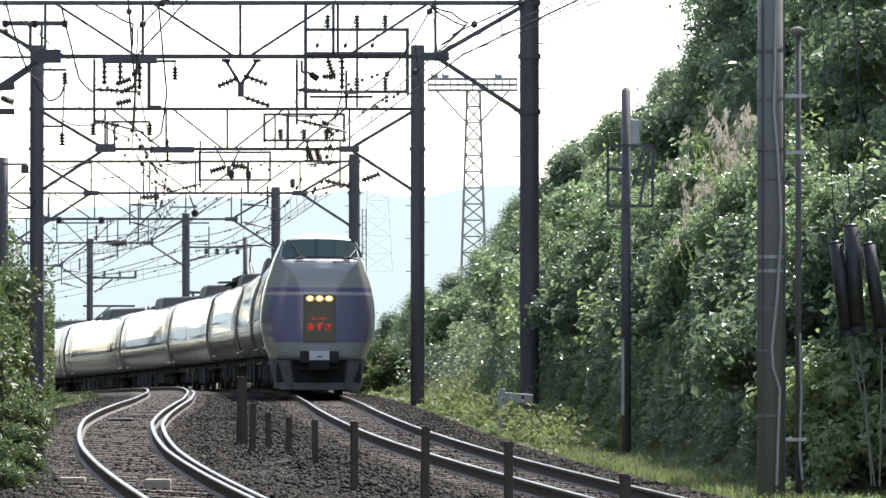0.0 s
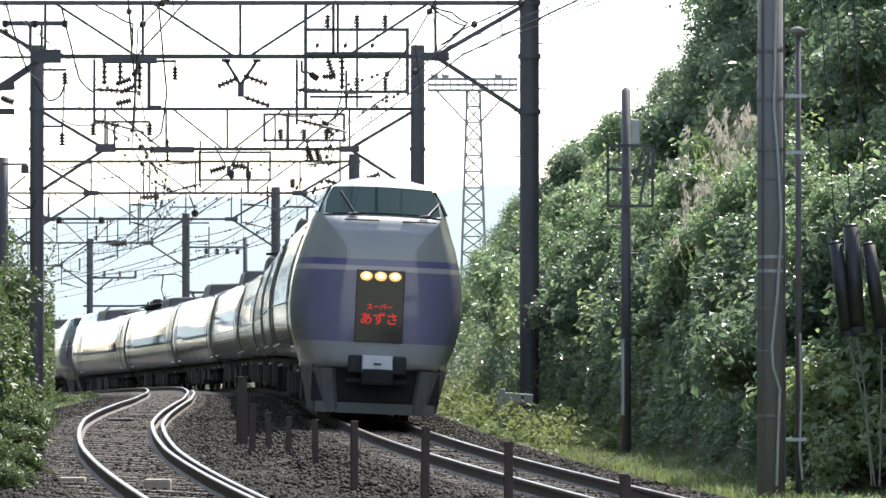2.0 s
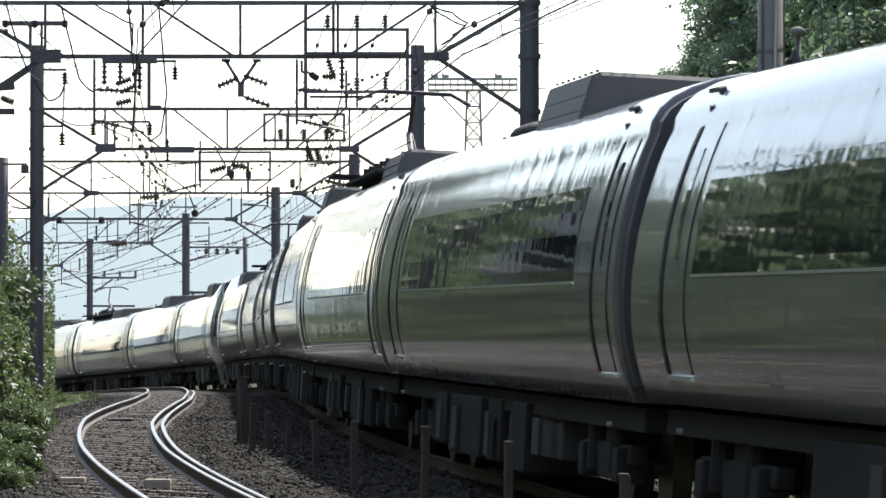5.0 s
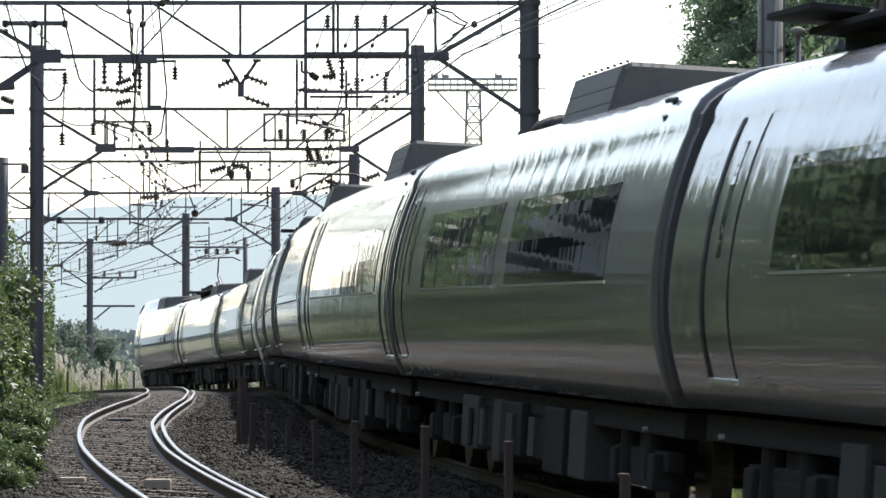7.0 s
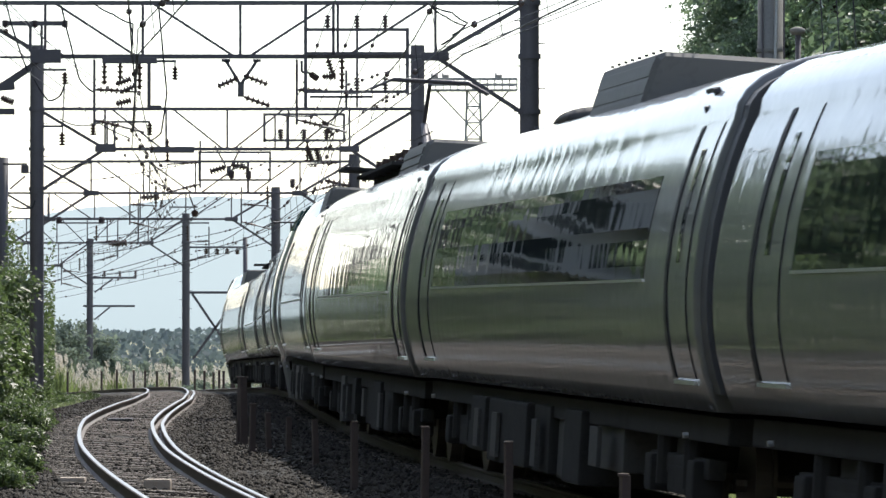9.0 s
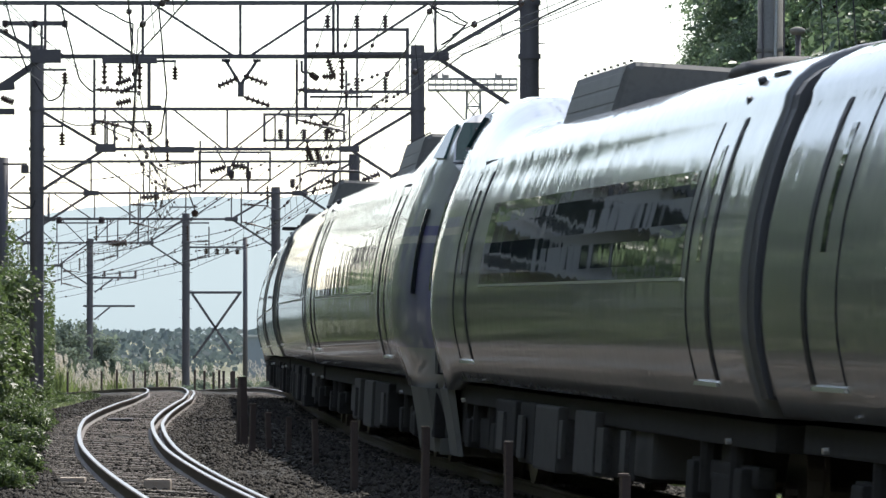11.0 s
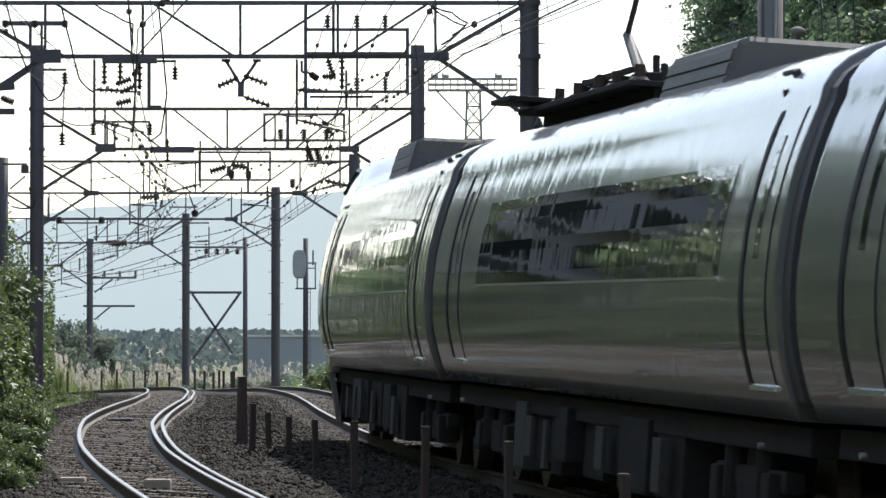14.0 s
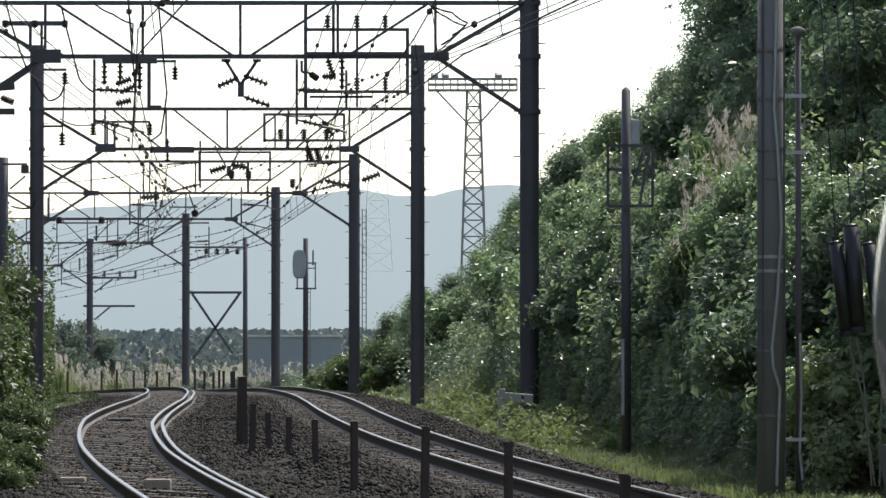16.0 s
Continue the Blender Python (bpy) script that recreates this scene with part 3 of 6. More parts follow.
def lead_car(inner=False):
    """A driving coach; the inner ones stand nose to nose, joined by a black gangway."""
    car = thing("lead_rail_coach", "lavender-nosed grey express driving coach, joined nose to nose" if inner else "lavender-nosed grey express driving coach with a raised cab", "train car", group="cars of the train")
    bm = bmesh.new()
    rings = [ring(9.98, 3.65, 0.985), ring(9.95, 3.675, 0.998), ring(9.93), ring(9.88)] + [ring(y) for y in (7.5, 5, 2.5, 0, -2.5, -4, -5.4)]
    rings += [cab_ring(k) for k in range(len(CAB))]
    for size, y in ((0.93, -10.63), (0.7, -10.648), (0.35, -10.655)):
        rings.append([Vector((q.x * size, y, 2.0 + (q.z - 2.0) * size)) for q in rings[-1 - (0.93, 0.7, 0.35).index(size)]])
    loft(bm, rings)
    bmesh.ops.recalc_face_normals(bm, faces=bm.faces[:])
    part("body", bm, M_LEAD, car, smooth=True)
    bm = bmesh.new()
    loft(bm, [ring(9.97, 3.60, 0.965, 1.1), ring(10.24, 3.60, 0.965, 1.1)])
    part("gangway_shroud", bm, M_GANG, car)
    # windscreen and the cab's side glass
    bm = bmesh.new()
    rows = []
    for k in (7, 8, 9):
        r = cab_ring(k)
        rows.append([bm.verts.new(Vector((q.x * 0.985, q.y - 0.03, q.z + 0.03))) for q in r[23:-23]])
    for a, b in zip(rows, rows[1:]):
        for i in range(len(a) - 1):
            bm.faces.new((a[i], a[i + 1], b[i + 1], b[i]))
    part("windscreen", bm, M_WIND, car, "wide raked windscreen", smooth=True)
    for s in (-1, 1):
        bm = bmesh.new()
        base_x, tip_x, tip_y, tip_z = (-0.45, -0.69, -9.80, 3.78) if s < 0 else (0.73, 0.93, -10.02, 3.62)
        add_tube(bm, (base_x, -10.36, 3.40), (tip_x, tip_y, tip_z), 0.016, 6)
        add_tube(bm, (base_x - 0.12, -10.36, 3.39), (base_x + 0.05, -10.36, 3.41), 0.02, 6)
        part("wiper", bm, M_BLACK, car)
        bm = bmesh.new()
        add_tube(bm, ((-0.62, -10.48, 3.30) if s < 0 else (0.33, -10.48, 3.30)), ((-0.06, -10.50, 3.30) if s < 0 else (0.88, -10.48, 3.30)), 0.012, 6)
        part("handrail", bm, M_CASE, car)
    for s in (-1, 1):
        bm = bmesh.new()
        q = [Vector((s * 1.055, -9.93, 3.43)), Vector((s * 1.12, -9.30, 3.45)), Vector((s * 0.955, -9.25, 3.78)), Vector((s * 0.895, -9.50, 3.84))]
        loft(bm, [q, [v + Vector((-s * 0.05, 0, -0.02)) for v in q]])
        bmesh.ops.recalc_face_normals(bm, faces=bm.faces[:])
        part("cab_side_window", bm, M_WIND, car)
        if inner:
            part("equipment_slit", side_patch(bmesh.new(), -10.02, -9.9, 1.9, 2.85, 0.03, (s,), wide=0.918), M_GLASS, car)
    bm = bmesh.new()
    add_box(bm, (0, -10.31, 3.37), (1.95, 0.02, 0.014))
    part("windscreen_seal", bm, M_SEAM, car)
    # sign case with lamps
    bm = bmesh.new()
    add_box(bm, (0, -10.655, 1.895), (0.79, 0.05, 1.18), bevel=0.012)
    case = part("sign_case", bm, M_GLASS, car, "black glass sign case with an orange-red display")
    for x in (-0.235, 0.0, 0.235):
        bm = bmesh.new()
        bmesh.ops.create_uvsphere(bm, u_segments=20, v_segments=10, radius=1.0, matrix=Matrix.Translation((x, -10.675, 2.385)) @ Matrix.Diagonal((0.105, 0.025, 0.078, 1)))
        bulb = bmesh.new()
        bmesh.ops.create_uvsphere(bulb, u_segments=14, v_segments=8, radius=1.0, matrix=Matrix.Translation((x, -10.692, 2.39)) @ Matrix.Diagonal((0.058, 0.02, 0.042, 1)))
        part("headlamp", bm, M_LAMP, case, "lit amber lamp", smooth=True)
        part("headlamp_bulb", bulb, M_BULB, case, "bright yellow-white lamp centre", smooth=True)
    for text, size, z in (("\u30b9\u30fc\u30d1\u30fc", 0.108, 1.845), ("\u3042\u305a\u3055", 0.212, 1.615)):
        cu = bpy.data.curves.new("display_text", "FONT")
        cu.body, cu.size, cu.align_x, cu.extrude, cu.offset = text, size, "CENTER", 0.004, 0.0025
        cu.materials.append(M_RED)
        ob = new("display_text", cu)
        ob.parent = case
        ob.matrix_basis = pose(0, -10.683, z, 90, 0, 0)
    # coupler with its cover, bumper and skirt
    bm = bmesh.new()
    add_box(bm, (0, -10.66, 0.94), (0.96, 0.10, 0.30), bevel=0.05)
    part("coupler_recess", bm, M_RUBBER, car)
    bm = bmesh.new()
    rings_c = [[Vector((x * k, y, 0.92 + z * k)) for x, z in ((-0.25, 0.17), (0.25, 0.17), (0.25, -0.12), (0.16, -0.2), (-0.16, -0.2), (-0.25, -0.12))] for y, k in ((-10.66, 1.0), (-10.84, 1.0), (-10.88, 0.93))]
    loft(bm, rings_c)
    cover = part("coupler_cover", bm, M_WHITE, car, "white coupler cover")
    bm = bmesh.new()
    add_box(bm, (0, -10.885, 0.95), (0.12, 0.012, 0.035), bevel=0.004)
    part("emblem_bar", bm, M_CASE, cover)
    bm = bmesh.new()
    add_box(bm, (0, -10.75, 0.74), (0.5, 0.5, 0.26), bevel=0.05)
    add_tube(bm, (-0.5, -10.6, 0.66), (0.5, -10.6, 0.66), 0.05, 10)
    part("coupler", bm, M_UNDER, car)
    bm = bmesh.new()
    add_box(bm, (0, -9.4, 0.62), (2.1, 1.9, 0.62), bevel=0.05)
    part("nose_underframe", bm, M_UNDER, car)
    for s in (-1, 1):
        bm = bmesh.new()
        rows = []
        for a, yy in ((0.74, -10.52), (0.92, -10.48), (1.14, -10.25), (1.2, -9.6), (1.22, -8.9)):
            low = 0.16
            rows.append([Vector((s * a, yy, 0.86)), Vector((s * a * 0.94, yy + 0.05, 0.55)), Vector((s * a * 0.88, yy + 0.12, low)), Vector((s * (a * 0.88 - 0.05), yy + 0.17, low)), Vector((s * (a - 0.07), yy + 0.12, 0.86))])
        loft(bm, rows)
        bmesh.ops.recalc_face_normals(bm, faces=bm.faces[:])
        part("skirt", bm, M_SKIRT, car, "grey snow-plough skirt")
    bm = bmesh.new()
    add_box(bm, (0, -10.34, 0.22), (1.95, 0.06, 0.18), bevel=0.02)
    part("guard_plate", bm, M_SKIRT, car)
    # cab door, passenger door and windows
    door(car, -6.45 if inner else -7.2, 1.0)
    door(car, 8.15)
    windows(car, ((-4.8 if inner else -5.8, 7.4),))
    underfloor(car, -8.6, 9.8)
    for y in (-6.9, 7.3):
        bogie(car, y)
    roof_unit(car, -1.95)
    roof_cowl(car, 4.6)
    roof_bits(car, 8.0)
    if inner:
        bm = bmesh.new()
        loft(bm, [[Vector((x, y, z)) for x, z in ((-1.08, 1.02), (1.08, 1.02), (1.12, 2.0), (1.06, 2.9), (0.92, 3.26), (-0.92, 3.26), (-1.06, 2.9), (-1.12, 2.0))] for y in (-10.5, -10.72, -10.74, -10.88)])
        part("gangway_bellows", bm, M_RUBBER, car, "black rubber gangway between the noses")
    return car


def track_at(arc):
    y = float(np.interp(arc, ARC, YS))
    return y


def car_pose(front_arc, rear_arc, flip):
    """The pose of a car whose bogies stand at two places along the line."""
    ya, yb = track_at(front_arc), track_at(rear_arc)
    a, b = on_line(ya, 0, 0), on_line(yb, 0, 0)
    d = b - a
    c = (a + b) / 2
    roll = float(np.interp((ya + yb) / 2, YS, LEAN))
    rz = math.degrees(math.atan2(-d.x, d.y))
    rx = math.degrees(math.atan2(d.z, math.hypot(d.x, d.y)))
    m = pose(c.x, c.y, c.z, 0, 0, rz) @ pose(0, 0, 0, rx, roll, 0)
    return m @ pose(0, 0, 0, 0, 0, 180) if flip else m


TRAIN = []                          # car, distance of its centre behind the nose, half its bogie base, turned round


def build_train():
    lead = lead_car()
    plain = mid_car()
    kinds = {"L": lead, "C": lead_car(True), "M": plain, "S": mid_car(split=True), "R": mid_car(panto=True)}
    used = set()
    behind = 0.0
    for letter, flip in (("L", 0), ("M", 0), ("R", 0), ("S", 0), ("M", 0), ("M", 0), ("R", 0), ("C", 1), ("C", 0), ("M", 0), ("R", 0), ("L", 1)):
        ob = kinds[letter]
        if letter in used:
            ob = copy_thing(ob, Matrix())
        used.add(letter)
        length = PITCH_END if letter in "LC" else PITCH_MID
        shift = (0.0 if letter not in "LC" else -0.2 if flip else 0.2)
        if letter == "C" and not flip:
            behind += 0.5
        TRAIN.append((ob, behind + length / 2 + shift, 7.1, flip))
        behind += length


build_train()


# ---------- overhead line portals ----------
IRON = []


def step_irons(parent, x, y, z0, z1, r):
    if not IRON:
        bm = bmesh.new()
        add_tube(bm, (0, 0, 0), (0.13, 0, 0), 0.013, 5)
        ob = part("step_iron", bm, M_STEEL, parent)
        IRON.append(ob.data)
        bpy.data.objects.remove(ob)
    for k in range(int((z1 - z0) / 0.45)):
        ob = new("step_iron", IRON[0])
        ob.parent = parent
        ob.matrix_basis = pose(x + (r if k % 2 else -r), y, z0 + 0.3 + k * 0.45, 0, 0, 0 if k % 2 else 180)


def portal(y, xl, xr, top, deep, post=0.385, pole_top=0.15, left_pole=True, name="overhead_line_portal"):
    """A truss beam on two tall posts over both tracks."""
    p = thing(name, "dark steel overhead line portal spanning both tracks", "portal", group="overhead line portals")
    for x in ([xl] if left_pole else []) + [xr]:
        g = float(ground_height(x, y)) - 0.3
        bm = bmesh.new()
        add_tube(bm, (x, y, g), (x, y, top + pole_top), post / 2, 24)
        po = part("post", bm, M_STEEL, p, smooth=False)
        step_irons(po, x, y, 2.0, top, post / 2)
        for z in (top - deep - 1.1, top - deep, top):
            bm = bmesh.new()
            add_tube(bm, (x, y, z - 0.05), (x, y, z + 0.05), post / 2 + 0.035, 24)
            part("clamp_band", bm, M_STEEL, po)
    low = top - deep
    jl, jr = xl + 1.87, xr - 1.87
    for z, a, c in ((top, xl, xr), (low, jl, jr)):
        bm = bmesh.new()
        add_box(bm, ((a + c) / 2, y, z), (c - a, 0.13, 0.085), bevel=0.008)
        part("chord", bm, M_STEEL, p)
    n = 4
    w = (jr - jl) / n
    for k in range(n + 1):
        x = jl + k * w
        bm = bmesh.new()
        add_beam(bm, (x, y, low), (x, y, top), 0.055, 0.05)
        part("strut", bm, M_STEEL, p)
        if k < n:
            bm = bmesh.new()
            a, c = (top, low) if k < n / 2 else (low, top)
            add_beam(bm, (x + 0.18, y - 0.03, a), (x + w - 0.12, y - 0.03, c), 0.06, 0.05)
            part("diagonal", bm, M_STEEL, p)
    for s, x, j in ((1, xl, jl), (-1, xr, jr)):
        for z in (low - 1.15, top - 0.05):
            bm = bmesh.new()
            add_beam(bm, (x + s * 0.1, y, z), (j, y, low), 0.07, 0.085)
            part("knee_brace", bm, M_STEEL, p)
        bm = bmesh.new()
        add_box(bm, (j, y, low), (0.55, 0.15, 0.17), bevel=0.03)
        part("gusset", bm, M_STEEL, p)
    return p


def px(x, y, d):
    """A place d metres ahead, by its direction from the eye."""
    return (x - 784) / FOCAL * d, EYE_H + (593 - y) / FOCAL * d


PORTALS = ((101, -87, 937, 5, 100), (139.5, 65, 739, 193, 264), (175, 65, 627, 286, 342), (214, 8, 488, 342, 388), (252, -20, 329, 387, 430), (303, -60, 159, 430, 470))
for d, a, b, yt, yl in PORTALS:
    xl, zt = px(a, yt, d)
    xr, zl = px(b, yl, d)
    portal(d, xl, xr, zt, zt - zl, pole_top=1.75 if d == 139.5 else 0.25, left_pole=d in (101, 139.5, 252))


# ---------- poles, signs and posts beside the line ----------
def build_posts():
    for x, top, base, w in ((427, 668, 775, 13), (431, 668, 778, 12), (447, 716, 790, 10), (475, 731, 788, 9), (511, 739, 796, 9), (558, 744, 818, 10), (627, 747, 850, 12), (752, 756, 895, 13), (900, 783, 945, 14), (1103, 841, 1040, 17)):
        h = 0.12
        d = (EYE_H + h) * FOCAL / (base - 593)
        X, _ = px(x, 0, d)
        zt = EYE_H - (top - 593) / FOCAL * d
        g = float(ground_height(X, d)) - 0.1
        r = w / FOCAL * d / 2
        p = thing("track_post", "rusty dark steel post standing in the ballast", "post", group="posts between the tracks")
        bm = bmesh.new()
        add_box(bm, (X, d, (g + zt) / 2), (2 * r, 2 * r, zt - g), Euler((0, radians(random.uniform(-1.5, 1.5)), 0.3)).to_matrix(), 0.01)
        part("shaft", bm, M_RUST, p)
        bm = bmesh.new()
        add_box(bm, (X, d, zt), (2.3 * r, 2.3 * r, 0.02), bevel=0.004)
        part("cap", bm, M_RUST, p)


build_posts()


# ---------- hill, shrubs and trees ----------
def leaf_cloud(n, blobs, size, seed, flat=0.55, droop=0.2):
    """Leaves in clumps: verts and faces, each leaf a folded pair of triangles."""
    rng = np.random.default_rng(seed)
    weights = np.array([b[3] ** 2 for b in blobs])
    pick = rng.choice(len(blobs), n, p=weights / weights.sum())
    c = np.array([b[:3] for b in blobs])[pick]
    r = np.array([b[3] for b in blobs])[pick]
    d = rng.normal(size=(n, 3))
    d /= np.linalg.norm(d, axis=1)[:, None]
    rad = r * np.where(rng.random(n) < 0.15, 0.9 + 0.7 * rng.random(n), 0.35 + 0.75 * rng.random(n) ** 0.6)
    pos = c + d * rad[:, None] * np.array([1, 1, 0.85])
    nor = d * 0.6 + rng.normal(size=(n, 3)) * 0.55 + np.array([0, 0, flat])
    nor /= np.linalg.norm(nor, axis=1)[:, None]
    t = np.cross(nor, rng.normal(size=(n, 3)))
    t /= np.linalg.norm(t, axis=1)[:, None]
    b = np.cross(nor, t)
    s = size * (0.6 + 0.8 * rng.random(n))[:, None]
    tip, back = pos + t * s - np.array([0, 0, droop]) * s, pos - t * s * 0.8
    l, rr = pos + b * s * 0.52 + nor * s * 0.18, pos - b * s * 0.52 + nor * s * 0.18
    verts = np.stack([back, l, tip, rr], 1).reshape(-1, 3)
    i = np.arange(n) * 4
    faces = np.concatenate([np.stack([i, i + 1, i + 2], 1), np.stack([i, i + 2, i + 3], 1)])
    return verts, faces


def fast_mesh(name, verts, faces, mat, parent=None):
    me = bpy.data.meshes.new(name)
    me.vertices.add(len(verts))
    me.vertices.foreach_set("co", np.asarray(verts, np.float32).ravel())
    k = faces.shape[1]
    me.loops.add(len(faces) * k)
    me.loops.foreach_set("vertex_index", faces.astype(np.int32).ravel())
    me.polygons.add(len(faces))
    me.polygons.foreach_set("loop_start", np.arange(0, len(faces) * k, k, dtype=np.int32))
    me.polygons.foreach_set("loop_total", np.full(len(faces), k, np.int32))
    me.update(calc_edges=True)
    me.materials.append(mat)
    ob = new(name, me)
    ob.parent = parent
    return ob


def shrub(seed, mat, size, leaf, n, label, name="shrub", group="shrubs on the bank"):
    rng = random.Random(seed)
    s = thing(name, label, "shrub", group=group)
    blobs = []
    for k in range(26):
        a = rng.uniform(0, 6.28)
        d = rng.uniform(0, 1) ** 0.6 * 0.9 * size
        h = rng.uniform(0.05, 0.95) * size * (1.05 - 0.5 * d / size)
        blobs.append((math.cos(a) * d, math.sin(a) * d, h, rng.uniform(0.10, 0.34) * size))
    v, f = leaf_cloud(n, blobs, leaf, seed)
    bm = bmesh.new()
    for b in blobs:
        add_tube(bm, (b[0] * 0.15, b[1] * 0.15, -0.5), b[:3], 0.035, 5, 0.01)
    part("stem", bm, M_BARK, s)
    fast_mesh("foliage", v, f, mat, s)
    return s


def tree(seed, mat, height, spread, leaf, n, label, clumps=26, name="tree"):
    rng = random.Random(seed)
    t = thing(name, label, "tree", group="trees")
    bm = bmesh.new()
    pts = [Vector((0, 0, -1.0))]
    for k in range(1, 6):
        pts.append(Vector((rng.uniform(-0.15, 0.15) * k * 0.4, rng.uniform(-0.15, 0.15) * k * 0.4, height * 0.8 * k / 5)))
    for k in range(5):
        add_tube(bm, pts[k], pts[k + 1], 0.16 * (1 - k / 6) * height / 7, 8, 0.16 * (1 - (k + 1) / 6) * height / 7)
    blobs = []
    for k in range(clumps):
        a = rng.uniform(0, 6.28)
        zf = rng.uniform(0.28, 1.0)
        reach = spread * math.sin(math.pi * min(1, 0.25 + 0.72 * zf)) * rng.uniform(0.45, 1.05)
        c = Vector((math.cos(a) * reach, math.sin(a) * reach, height * zf))
        src = pts[min(5, max(1, int(zf * 4.5)))]
        add_tube(bm, src, c, 0.05, 5, 0.012)
        blobs.append((*c, rng.uniform(0.5, 1.05) * spread * 0.42))
    part("trunk", bm, M_BARK, t)
    v, f = leaf_cloud(n, blobs, leaf, seed)
    fast_mesh("crown", v, f, mat, t)
    return t


def leaf_cover(name, label, mat, n, seed, area, thick, size, group_noise):
    """Leaves over a whole slope, in uneven tufts: one sheet of growth that nobody could count."""
    rng = np.random.default_rng(seed)
    x, y = area(rng, n)
    lump = np.array([noise.noise(Vector((p * 0.75, q * 0.6, 0.0))) + 0.55 * noise.noise(Vector((p * 2.1, q * 1.7, 4.0))) for p, q in zip(x, y)])
    which = np.array([noise.noise(Vector((p * 0.5, q * 0.4, 9.0 + group_noise))) for p, q in zip(x, y)]) + rng.normal(0, 0.15, n)
    keep = which > -0.10
    x, y, lump = x[keep], y[keep], lump[keep]
    n = len(x)
    h = thick * np.clip(0.55 + 0.9 * lump, 0.12, 1.6)
    z = ground_height(x, y) + h * (0.25 + 0.8 * rng.random(n) ** 0.5)
    pos = np.stack([x, y, z], -1)
    nor = rng.normal(size=(n, 3)) * 0.6 + np.array([-0.25, -0.1, 1.0])
    nor /= np.linalg.norm(nor, axis=1)[:, None]
    t = np.cross(nor, rng.normal(size=(n, 3)))
    t /= np.linalg.norm(t, axis=1)[:, None]
    b = np.cross(nor, t)
    s = size * (0.55 + 0.9 * rng.random(n))[:, None]
    v = np.stack([pos - t * s * 0.8, pos + b * s * 0.5 + nor * s * 0.15, pos + t * s - np.array([0, 0, 0.25]) * s, pos - b * s * 0.5 + nor * s * 0.15], 1).reshape(-1, 3)
    i = np.arange(n) * 4
    f = np.concatenate([np.stack([i, i + 1, i + 2], 1), np.stack([i, i + 2, i + 3], 1)])
    return tagged(fast_mesh(name, v, f, mat), label, "undergrowth", kind="stuff")


def bank_area(rng, n, foot=5.3):
    y = 1 / (1 / 65.0 + rng.random(n) * (1 / 215 - 1 / 65.0))
    o = foot + 9.0 * rng.random(n) ** 1.25 - 0.75 * smooth_step(75, 105, y)
    return np.interp(y, YS, XS) + o, y


def foot_area(rng, n):
    return bank_area(rng, n, 4.6)


